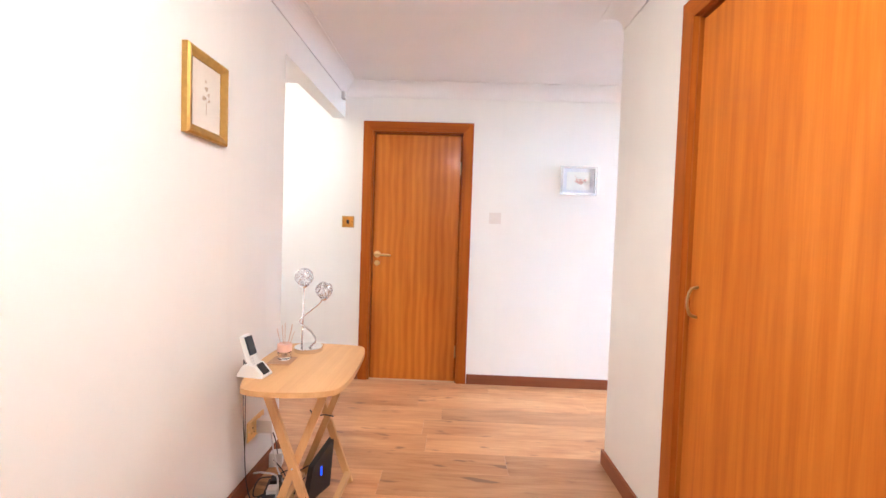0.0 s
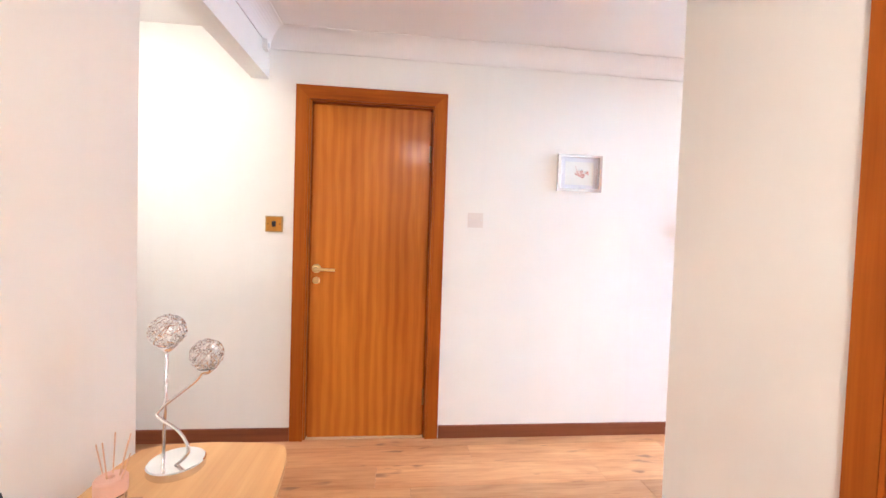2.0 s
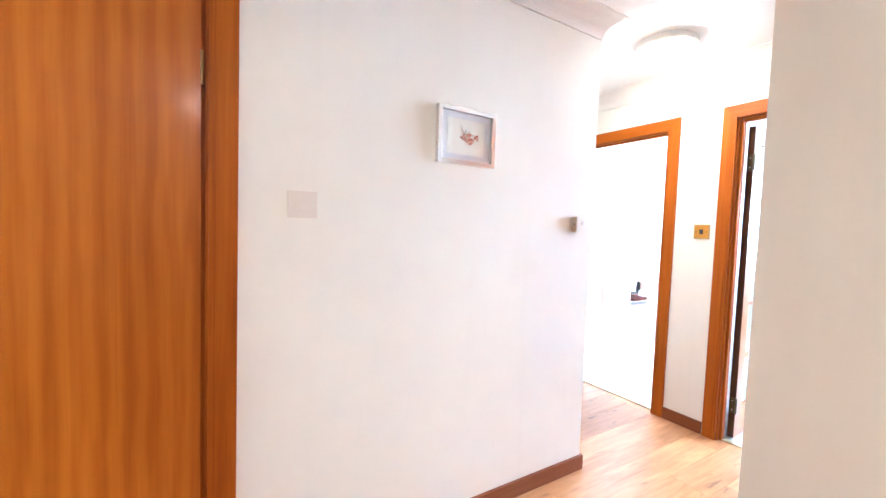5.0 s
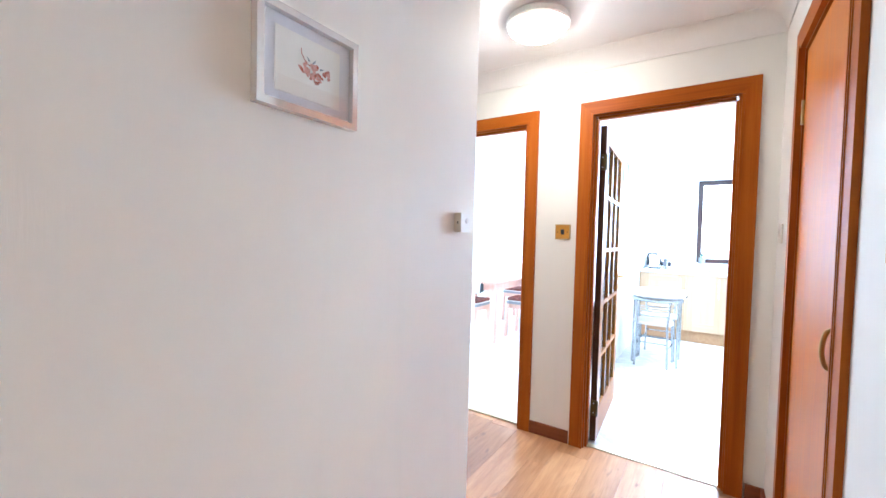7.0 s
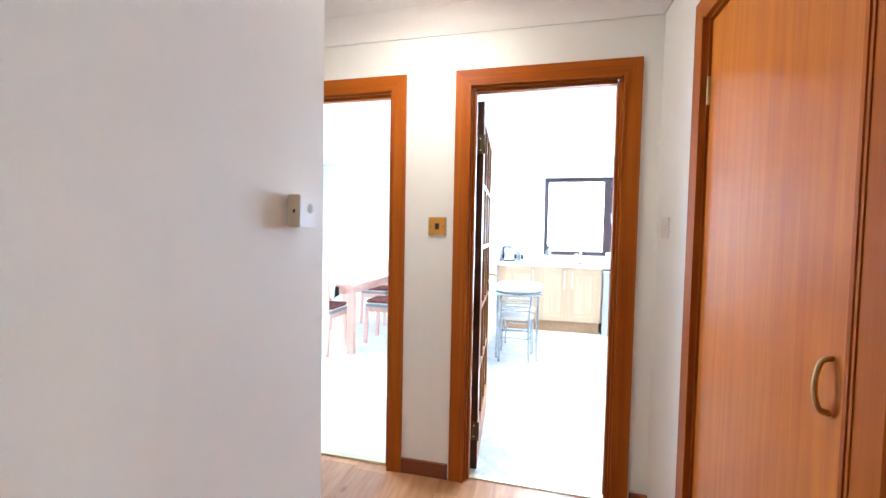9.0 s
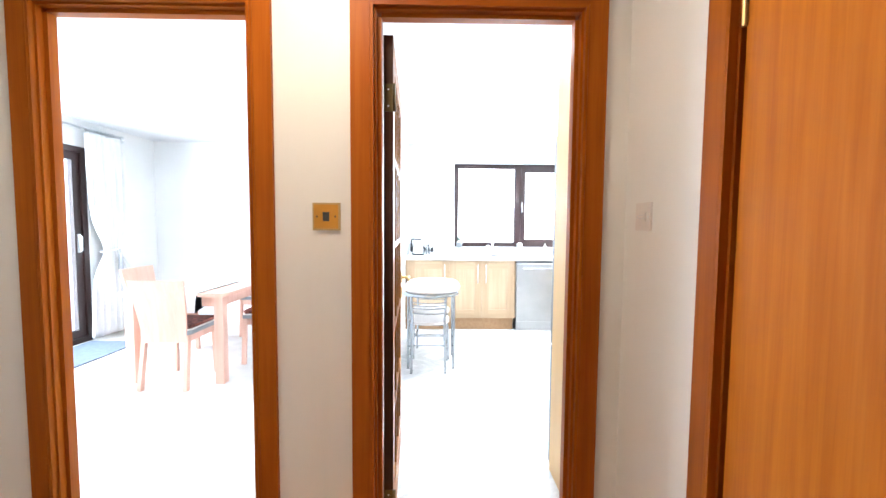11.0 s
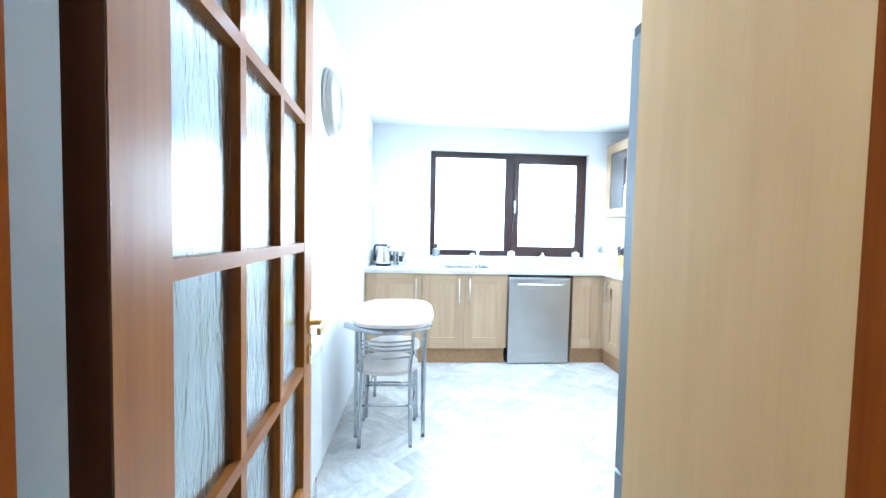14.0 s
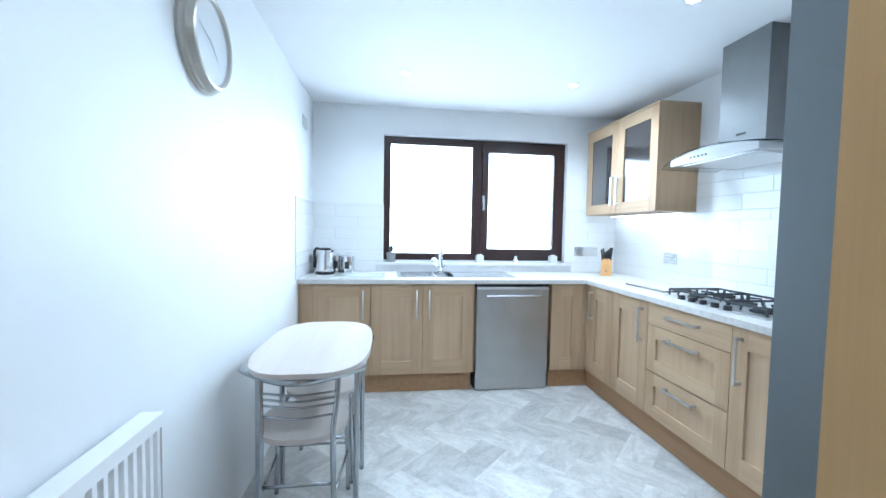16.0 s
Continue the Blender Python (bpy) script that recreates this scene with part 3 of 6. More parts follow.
def glazed_door(at, rz):
    """A leaf with three columns and five rows of obscure panes, hung at x = 0, its face on the side of negative y."""
    t = thing("glazed_door", "open wooden glazed door with fifteen obscure glass panes", "door", at, rz, kind="structure")
    w, h, th, st = 0.832, 1.995, 0.036, 0.096
    GW = timber("glazed_door_wood", (0.24, 0.080, 0.010), (0.33, 0.125, 0.015), (0.41, 0.17, 0.024), "z", 0.38, 0.12, 24, 200)
    GWX = timber("glazed_door_rail_wood", (0.24, 0.080, 0.010), (0.33, 0.125, 0.015), (0.41, 0.17, 0.024), "x", 0.45, 0.04, 24, 200)
    for x0 in (0, w - st):
        part("stile", box(x0, x0 + st, 0, th, 0.008, h), GW, t, bevel=0.002)
    part("top_rail", box(st, w - st, 0, th, h - 0.10, h), GWX, t, bevel=0.002)
    part("bottom_rail", box(st, w - st, 0, th, 0.008, 0.20), GWX, t, bevel=0.002)
    z0, z1, bar = 0.20, h - 0.10, 0.024
    ph, pw = (z1 - z0 - 4 * bar) / 5, (w - 2 * st - 2 * bar) / 3
    for r in range(1, 5):
        z = z0 + r * ph + (r - 1) * bar
        part("glazing_bar_across", box(st, w - st, 0.001, th - 0.001, z, z + bar), GWX, t, bevel=0.005)
    for r in range(5):
        z = z0 + r * (ph + bar)
        for c in range(3):
            x = st + c * (pw + bar)
            part("pane", box(x, x + pw, th / 2 - 0.002, th / 2 + 0.002, z, z + ph), OBSCURE, t, "rippled obscure glass pane")
            if c < 2:
                part("glazing_bar_upright", box(x + pw, x + pw + bar, 0.001, th - 0.001, z, z + ph), GW, t, bevel=0.005)
    for sy, y in ((-1, 0.0), (1, th)):
        ys = sorted((y, y + sy * 0.006))
        for zc, nm in ((1.0, "handle_rose"), (0.912, "keyhole_rose")):
            oval = [(w - 0.040 + 0.017 * math.cos(a_), zc + 0.0 + (0.017 if math.sin(a_) > 0 else -0.017) + 0.017 * math.sin(a_))
                    for a_ in [2 * math.pi * k_ / 24 for k_ in range(24)]]
            part(nm, prism(oval, "y", *ys), BRASS, t, "oval brass rose", 0.002)
            for dz in (-0.022, 0.022):
                part("screw", box(w - 0.043, w - 0.037, *sorted((y + sy * 0.005, y + sy * 0.0068)), zc + dz - 0.003, zc + dz + 0.003), OLDBRASS, t)
        part("keyhole", box(w - 0.0425, w - 0.0375, *sorted((y + sy * 0.005, y + sy * 0.0069)), 0.904, 0.918), DARKGAP, t, "dark keyhole")
        part("lever_neck", tube([(w - 0.040, y + sy * 0.004, 1.0), (w - 0.040, y + sy * 0.052, 1.0)], 0.0085, 12), BRASS, t, "brass lever neck", smooth=True)
        part("lever", box(w - 0.150, w - 0.030, *sorted((y + sy * 0.044, y + sy * 0.053)), 0.991, 1.009), BRASS, t, "flat brass lever handle", 0.004)
    for z in (0.22, 1.77):
        part("hinge", box(-0.0045, -0.002, 0.002, 0.033, z - 0.05, z + 0.05), HINGEB, t, "bronzed hinge leaf", 0.001)
        part("hinge_knuckle", tube([(-0.007, -0.004, z - 0.05), (-0.007, -0.004, z + 0.05)], 0.006, 10), HINGEB, t, "bronzed hinge knuckle", smooth=True)
        for dz in (-0.03, 0.03):
            part("screw", lathe([(0, -0.0045), (0.0035, -0.0045), (0.003, -0.0056), (0, -0.0056)], 10, center=(0, 0.018, z + dz), axis="x"), SATIN, t, "small screw head")
    # dark strip over the edge stands for the shade on it
    part("hinge_edge", box(-0.002, 0.0, 0.0008, th - 0.0008, 0.009, h - 0.001), SHADED_EDGE, t, "door edge toned dark for its shade")
    return t


glazed_door((3.722, 3.188, 0), 3.2)


# ---- hall lamps ----
DOME = glow("lit_opal_glass", (1.0, 0.77, 0.55), HALL_GLOW)


DOME_MID = glow("mellow_opal_glass", (1.0, 0.77, 0.55), HALL_GLOW * 0.64)
# weaker glow for the lamp added in the side passage
DOME_ADDED = glow("added_passage_glow", (1.0, 0.77, 0.55), HALL_GLOW * 0.28)


def ceiling_light(x, y, dome=DOME):
    t = thing("ceiling_light", "lit round opal glass ceiling light with a white rim", "ceiling light", (x, y, H), group="hall ceiling lights")
    part("base", lathe([(0.0, 0.0), (0.152, 0.0), (0.160, -0.014), (0.160, -0.036), (0.150, -0.042), (0.0, -0.042)], 40), WHITEP, t, smooth=False)
    part("diffuser", lathe([(0.145, -0.043), (0.140, -0.056), (0.115, -0.074), (0.07, -0.088), (0.0, -0.093)], 40), dome, t, "lit opal glass dome", smooth=True)
    return t


ceiling_light(3.067, 3.402, DOME_MID)
ceiling_light(0.80, 0.62)
# unseen lamp, added to brighten the side passage
ceiling_light(-0.85, 2.75, DOME_ADDED)


# ---- switches, sockets and small wall things ----
SWBRASS = plain("lacquered_brass", (0.56, 0.26, 0.045), 0.32, 1.0, 0.08, 30)
def plate(name, label, category, at, rz, w, h, mat, kind="rocker", group=""):
    """A plate on a wall; local y = 0 is the wall and negative y the room."""
    t = thing(name, label, category, at, rz, group)
    part("plate", box(-w / 2, w / 2, -0.007, 0, -h / 2, h / 2), OLDBRASS if kind == "rocker_dark" else mat, t, bevel=0.003)
    for sx in (-1, 1) if kind != "rocker_dark" else ():
        part("screw", lathe([(0, -0.007), (0.0035, -0.007), (0.003, -0.0085), (0, -0.0085)], 10, center=(sx * (w / 2 - 0.012), 0, 0), axis="y"), SATIN, t)
    if kind == "rocker_dark":
        part("groove", box(-w / 2 + 0.004, w / 2 - 0.004, -0.0082, -0.007, -h / 2 + 0.004, h / 2 - 0.004), OLDBRASS, t, "dark groove round the plate")
        part("rim", box(-w / 2 + 0.006, w / 2 - 0.006, -0.0105, -0.0082, -h / 2 + 0.006, h / 2 - 0.006), mat, t, "raised brass plate", 0.0015)
        for sx in (-1, 1):
            part("screw", lathe([(0, -0.0105), (0.0035, -0.0105), (0.003, -0.0118), (0, -0.0118)], 10, center=(sx * (w / 2 - 0.016), 0, 0), axis="y"), HINGEB, t, "dark brass screw")
        part("rocker", prism([(-0.0105, -0.016), (-0.0105, 0.016), (-0.0155, 0.014)], "x", -0.011, 0.011), BLACKP, t, "black rocker")
    elif kind == "rocker":
        part("rocker", prism([(-0.007, -0.015), (-0.0075, 0.015), (-0.012, 0.013)], "x", -0.010, 0.010), mat, t)
    elif kind == "socket":
        n = 2 if w > 0.1 else 1
        for i in range(n):
            cx = (i - (n - 1) / 2) * 0.06
            part("rocker", box(cx - 0.006, cx + 0.006, -0.011, -0.007, 0.018, 0.034), mat, t, bevel=0.001)
            for dx, dz, a, b in ((0, 0.004, 0.0022, 0.005), (-0.011, -0.018, 0.004, 0.0018), (0.011, -0.018, 0.004, 0.0018)):
                part("slot", box(cx + dx - a, cx + dx + a, -0.0078, -0.0068, dz - b, dz + b), BLACKP, t)
    elif kind == "pull":
        part("panel", box(-0.022, 0.022, -0.011, -0.007, -0.014, 0.014), mat, t, bevel=0.001)
        for dz in (-0.005, 0.005):
            part("slot", box(-0.018, 0.018, -0.0116, -0.0108, dz - 0.0012, dz + 0.0012), GROUT, t)
    return t


plate("light_switch", "square brass light switch with a black rocker beside a veneered door", "light switch", (-0.11, 3.46, 1.292), 0, 0.098, 0.093, SWBRASS, "rocker_dark", "brass switches")
plate("light_switch", "square brass light switch with a black rocker between two doorways", "light switch", (3.61, 3.405, 1.330), -90, 0.095, 0.095, SWBRASS, "rocker_dark", "brass switches")
plate("light_switch", "brass light switch with a black rocker near the cupboard", "light switch", (2.09, 2.365, 1.300), 180, 0.098, 0.1, SWBRASS, "rocker_dark", "brass switches")
plate("light_switch", "square white plastic light switch near a veneered door", "light switch", (1.083, 3.46, 1.358), 0, 0.095, 0.09, PLATEP, "rocker", "white switches")
plate("heating_switch", "square white plastic switch plate with two slots", "switch", (3.478, 2.365, 1.335), 180, 0.088, 0.088, PLATEP, "pull", "white switches")

th = thing("thermostat", "yellowed white box thermostat with a small dial on papered wall", "thermostat", (2.437, 3.46, 1.338))
YELLOWED = plain("yellowed_plastic", (0.76, 0.68, 0.52), 0.45, vary=0.08, scale=20)
part("backplate", box(-0.020, 0.038, -0.006, 0, -0.034, 0.036), YELLOWED, th, "yellowed backplate")
part("body", box(-0.022, 0.040, -0.030, -0.006, -0.037, 0.038), YELLOWED, th, "yellowed plastic body", 0.002)
part("cover", box(-0.021, 0.041, -0.033, -0.030, -0.036, 0.037), WHITEP, th, "white face cover", 0.001)
part("dial", lathe([(0, -0.033), (0.011, -0.033), (0.010, -0.036), (0, -0.036)], 20, center=(0.020, 0, 0.008), axis="y"), GROUT, th, "small round dial")
part("dial_slot", box(0.0185, 0.0215, -0.0368, -0.036, 0.001, 0.015), YELLOWED, th)
part("grille", box(-0.0232, -0.0215, -0.020, -0.015, -0.004, 0.004), BLACKP, th, "small dark slot")

al = thing("door_chime_sensor", "small white plastic sensor box high on the lintel", "sensor", (-0.155, 3.36, 2.275), 90)
part("housing", box(-0.022, 0.022, -0.026, 0, -0.026, 0.026), WHITEP, al, bevel=0.004)
part("lens", box(-0.012, 0.012, -0.029, -0.026, -0.012, 0.012), GROUT, al, bevel=0.001)


# ---- pictures ----
def frame_rails(t, w, h, rail, depth, mat, label, curved=True):
    """Four mitred rails; local y = 0 is the wall."""
    prof = [(0, 0), (0, -depth * 0.75), (rail * 0.22, -depth), (rail * 0.5, -depth * 0.86), (rail * 0.8, -depth * 0.62), (rail, -depth * 0.5), (rail, 0)] if curved \
        else [(0, 0), (0, -depth), (rail, -depth), (rail, 0)]
    corners = [(-w / 2, -h / 2, 1, 1), (w / 2, -h / 2, -1, 1), (w / 2, h / 2, -1, -1), (-w / 2, h / 2, 1, -1)]
    for i, nm in enumerate(("bottom_rail", "right_rail", "top_rail", "left_rail")):
        a, b = corners[i], corners[(i + 1) % 4]
        bm = bmesh.new()
        r0 = [bm.verts.new((a[0] + a[2] * d, y, a[1] + a[3] * d)) for d, y in prof]
        r1 = [bm.verts.new((b[0] + b[2] * d, y, b[1] + b[3] * d)) for d, y in prof]
        n = len(prof)
        for k in range(n):
            bm.faces.new((r0[k], r1[k], r1[(k + 1) % n], r0[(k + 1) % n]))
        bm.faces.new(r0)
        bm.faces.new(r1[::-1])
        part(nm, bm, mat, t, label)


def blob_sheet(spots, y, th_=0.0006, n=14, seed=3):
    """Flat irregular petals (x, z, rx, rz, turn) as one thin mesh."""
    rnd = random.Random(seed)
    bm = bmesh.new()
    for i, (x, z, rx, rz_, turn) in enumerate(spots):
        pts = []
        for k in range(n):
            a = 2 * math.pi * k / n
            q = 1 + 0.18 * math.sin(3 * a + i) + rnd.uniform(-0.12, 0.12)
            u, v = rx * q * math.cos(a), rz_ * q * math.sin(a)
            pts.append((x + u * math.cos(turn) - v * math.sin(turn), z + u * math.sin(turn) + v * math.cos(turn)))
        prism(pts, "y", y - th_ - i * 0.00005, y, bm)
    return bm


MAT_LILAC = plain("lilac_mount_card", (0.66, 0.64, 0.68), 0.8, vary=0.03)
PAPER = plain("ivory_paper", (0.78, 0.745, 0.69), 0.8, vary=0.05)
PETAL = plain("russet_petals", (0.42, 0.10, 0.05), 0.7, vary=0.4, scale=90)
PETAL2 = plain("pink_petals", (0.62, 0.30, 0.24), 0.7, vary=0.3, scale=90)
SEPIA = plain("sepia_ink", (0.36, 0.24, 0.15), 0.8, vary=0.2, scale=80)

p1 = thing("flower_picture", "white box-framed pressed flower picture with a lilac mount", "picture", (1.735, 3.46, 1.676))
frame_rails(p1, 0.286, 0.230, 0.017, 0.024, plain("white_lacquer", (0.86, 0.85, 0.84), 0.10, 0.55, vary=0.02, coat=0.8), "glossy white frame rail", False)
part("mount", box(-0.135, 0.135, -0.006, -0.002, -0.104, 0.104), MAT_LILAC, p1, "lilac mount card")
part("paper", box(-0.092, 0.092, -0.0085, -0.006, -0.072, 0.072), PAPER, p1, "ivory paper")
rp = random.Random(17)
petals = [(rp.gauss(0.012, 0.020), rp.gauss(-0.002, 0.011), rp.uniform(0.005, 0.010), rp.uniform(0.003, 0.006), rp.uniform(0, 3.1)) for _ in range(26)]
part("flower", blob_sheet(petals[:13], -0.0088), PETAL, p1, "russet pressed petals")
part("flower", blob_sheet(petals[13:], -0.0098, seed=5), PETAL2, p1, "pink pressed petals")
part("leaf", blob_sheet([(0.012, 0.022, 0.007, 0.0022, 0.9), (-0.004, 0.024, 0.006, 0.002, 2.2), (0.034, 0.012, 0.006, 0.002, 0.4)], -0.0088, seed=8),
     plain("blue_green_leaf", (0.20, 0.24, 0.26), 0.8, vary=0.2), p1, "small grey-green leaf")
part("stem", tube([(0.0, -0.0105, 0.008), (-0.016, -0.0105, 0.018), (-0.024, -0.0105, 0.030), (-0.026, -0.0105, 0.042)], 0.0011, 6), PETAL, p1)
part("glazing", box(-0.132, 0.132, -0.0135, -0.012, -0.101, 0.101), GLASS, p1, "clear glazing").visible_shadow = False

p2 = thing("gilt_picture", "gilt-framed botanical print on papered wall", "picture", (-0.155, 1.660, 1.668), 90)
frame_rails(p2, 0.232, 0.297, 0.034, 0.026, GOLD, "rounded gilt frame rail")
part("paper", box(-0.082, 0.082, -0.008, -0.003, -0.116, 0.116), plain("beige_print_paper", (0.60, 0.49, 0.39), 0.8, vary=0.06), p2, "beige print paper")
part("print_border", box(-0.055, 0.055, -0.0086, -0.008, -0.09, 0.09), plain("toned_print", (0.60, 0.52, 0.43), 0.8, vary=0.07, scale=18), p2, "toned print area")
part("print_drawing", blob_sheet([(0.0, 0.03, 0.010, 0.008, 0.3), (0.012, 0.012, 0.008, 0.006, 1), (-0.012, -0.006, 0.013, 0.008, 0.2), (-0.004, 0.055, 0.005, 0.006, 0),
                                  (0.016, -0.008, 0.007, 0.006, 0.5), (0.0, -0.035, 0.0012, 0.03, 0)], -0.0088, seed=9), SEPIA, p2, "sepia plant drawing")
part("glazing", box(-0.08, 0.08, -0.0125, -0.011, -0.113, 0.113), GLASS, p2, "clear glazing").visible_shadow = False

# ---- hall table and what stands on it ----
ht = thing("folding_table", "light beech folding tray table with crossed legs", "side table", (0.12, 1.92, 0))
outline = smooth_line([(-0.13, -0.25, 0), (-0.105, -0.290, 0), (-0.033, -0.310, 0), (0.08, -0.308, 0), (0.19, -0.285, 0), (0.235, -0.245, 0), (0.250, -0.14, 0),
                       (0.248, -0.03, 0), (0.231, 0.176, 0), (0.21, 0.270, 0), (0.175, 0.302, 0), (0.08, 0.315, 0), (-0.04, 0.318, 0), (-0.16, 0.298, 0),
                       (-0.190, 0.24, 0), (-0.193, 0.05, 0), (-0.170, -0.12, 0), (-0.13, -0.25, 0)], 5)[:-1]
part("tabletop", prism([(p.x, p.y) for p in outline], "z", 0.612, 0.632), BEECH, ht, "rounded light beech top", 0.005)


def slat(parent, name, a, b, w, t_, mat=BEECHZ, wide="x"):
    """A flat bar from a to b, w wide, t_ thick."""
    a, b = Vector(a), Vector(b)
    d = (b - a).normalized()
    side = Vector((1, 0, 0)) if wide == "x" else Vector((0, 1, 0))
    side = (side - side.dot(d) * d).normalized()
    n = d.cross(side)
    bm = bmesh.new()
    ends = [[bm.verts.new(p + side * w / 2 * i + n * t_ / 2 * j) for i, j in ((-1, -1), (1, -1), (1, 1), (-1, 1))] for p in (a, b)]
    for k in range(4):
        bm.faces.new((ends[0][k], ends[0][(k + 1) % 4], ends[1][(k + 1) % 4], ends[1][k]))
    bm.faces.new(ends[0])
    bm.faces.new(ends[1][::-1])
    return part(name, bm, mat, parent, bevel=0.002)


for y, dy in ((-0.22, 0.022), (0.19, -0.022)):
    slat(ht, "leg", (-0.05, y, 0.610), (0.175, y, 0.002), 0.030, 0.018)
    slat(ht, "leg", (0.175, y + dy, 0.610), (-0.06, y + dy, 0.002), 0.030, 0.018)
    part("pivot_bolt", lathe([(0, -0.012), (0.004, -0.012), (0.004, -0.010), (0, -0.010)], 8, center=(0.06, y, 0.31), axis="y"), SATIN, ht)
for x in (0.165, -0.045):
    part("stretcher", box(x - 0.012, x + 0.012, -0.20, 0.18, 0.03, 0.058), BEECH, ht, bevel=0.002)
for x in (-0.05, 0.17):
    part("top_rail", box(x - 0.014, x + 0.014, -0.235, 0.205, 0.588, 0.612), BEECH, ht, bevel=0.002)

TZ = 0.632
lamp = thing("table_lamp", "chrome table lamp with two wire mesh globes", "table lamp", (0.080, 2.112, TZ))
part("base", lathe([(0, 0.0), (0.064, 0.0), (0.066, 0.003), (0.066, 0.019), (0.063, 0.022), (0.0, 0.022)], 40), CHROME, lamp, "round chrome base")
part("stem", tube([(-0.038, 0.01, 0.02), (-0.038, 0.02, 0.29)], 0.0042, 10), CHROME, lamp, "straight chrome stem", smooth=True)
part("stem", tube(smooth_line([(0.01, -0.025, 0.02), (0.038, -0.02, 0.055), (0.005, 0.0, 0.095), (-0.052, 0.01, 0.130), (-0.046, 0.014, 0.15), (0.0, 0.012, 0.19),
                               (0.04, 0.012, 0.225), (0.056, 0.012, 0.252)]), 0.0042, 10), CHROME, lamp, "curled chrome stem", smooth=True)


def wire_globe(parent, c, r, seed):
    rnd = random.Random(seed)
    cup = lathe([(0.006, -r * 1.32), (0.010, -r * 1.25), (0.024, -r * 0.93), (0.021, -r * 0.92), (0.006, -r * 1.15)], 16, center=c)
    part("cup", cup, CHROME, parent, "chrome lamp cup", smooth=True)
    part("bulb", lathe([(0.0, -r * 0.9), (0.006, -r * 0.85), (0.006, -r * 0.5), (0.008, -0.3 * r), (0.006, -0.1 * r), (0.0, 0.0)], 14, center=c), WHITEP, parent, "small pale bulb", smooth=True)
    bm = bmesh.new()
    for i in range(44):
        ax = Vector((rnd.uniform(-1, 1), rnd.uniform(-1, 1), rnd.uniform(-1, 1))).normalized()
        o = ax.orthogonal().normalized()
        q = ax.cross(o)
        off = rnd.uniform(-0.6, 0.6)
        rr = math.sqrt(1 - off * off)
        a0, span = rnd.uniform(0, 6.28), rnd.uniform(2.5, 5.5)
        pts = []
        for k in range(14):
            a = a0 + span * k / 13
            w = r * (1 + 0.04 * math.sin(5 * a + i))
            pts.append(Vector(c) + (ax * off + (o * math.cos(a) + q * math.sin(a)) * rr) * w)
        tube(pts, 0.0009, 4, bm)
    part("wire_globe", bm, CHROME, parent, "globe of tangled chrome wire")
    rnd2 = random.Random(seed + 1)
    bm = bmesh.new()
    for i in range(46):
        d = Vector((rnd2.gauss(0, 1), rnd2.gauss(0, 1), rnd2.gauss(0, 1))).normalized()
        bmesh.ops.create_icosphere(bm, subdivisions=1, radius=0.0028, matrix=Matrix.Translation(Vector(c) + d * r * 0.98))
    part("beads", bm, GLASS, parent, "clear glass beads")


wire_globe(lamp, (-0.038, 0.022, 0.350), 0.042, 4)
wire_globe(lamp, (0.064, 0.012, 0.292), 0.039, 8)

mt = solo("coaster", box(-0.048, 0.048, -0.052, 0.052, 0, 0.005), timber("coaster_wood", (0.36, 0.19, 0.09), (0.44, 0.25, 0.12), (0.5, 0.3, 0.16), "x"),
          "square wooden coaster under a reed diffuser", "coaster", (0.027, 1.938, TZ + 0.0005), 3, 0.001)
rd = thing("reed_diffuser", "clear glass reed diffuser with a pink collar and reeds", "diffuser", (0.030, 1.955, TZ + 0.006))
part("bottle", lathe([(0.0, 0), (0.026, 0), (0.028, 0.003), (0.028, 0.032), (0.018, 0.040), (0.018, 0.045), (0.0, 0.045)], 24), GLASS, rd, "clear glass bottle", smooth=False)
part("collar", lathe([(0.0185, 0.036), (0.030, 0.036), (0.031, 0.040), (0.031, 0.066), (0.028, 0.070), (0.008, 0.070), (0.008, 0.046), (0.0185, 0.046)], 24),
     plain("pink_collar", (0.62, 0.38, 0.29), 0.6), rd, "blush pink collar")
REED = plain("reed", (0.60, 0.38, 0.24), 0.8)
for dx, dy in ((-0.045, 0.02), (-0.012, 0.03), (-0.004, -0.02), (0.028, 0.01), (0.048, -0.015), (0.02, 0.03)):
    part("reed", tube([(dx * 0.1, dy * 0.1, 0.01), (dx, dy, 0.135 + 0.02 * math.cos(40 * dx))], 0.0014, 6), REED, rd, "thin reed")

ph = thing("cordless_phone", "white and black cordless phone on its white charging base", "phone", (0.0, 1.705, TZ), -28)
part("cradle", prism([(-0.055, 0.0), (0.052, 0.0), (0.052, 0.008), (0.016, 0.046), (-0.012, 0.050), (-0.030, 0.046), (-0.055, 0.010)], "x", -0.033, 0.033), WHITEP, ph, "white charging cradle", 0.005)
part("cradle_panel", prism([(0.050, 0.0115), (0.0525, 0.0135), (0.0190, 0.0490), (0.0165, 0.0465)], "x", -0.018, 0.018), BLACKP, ph, "glossy black sloped panel", 0.001)
hs = [(-0.006, 0.018), (0.014, 0.020), (-0.034, 0.150), (-0.042, 0.157), (-0.052, 0.150)]
part("handset", prism([(x - 0.004, z) for x, z in hs], "x", -0.021, 0.021), WHITEP, ph, "white handset body", 0.006)
ft = lambda u, v: (u, 0.014 - 0.048 * v - 0.003, 0.020 + 0.132 * v)


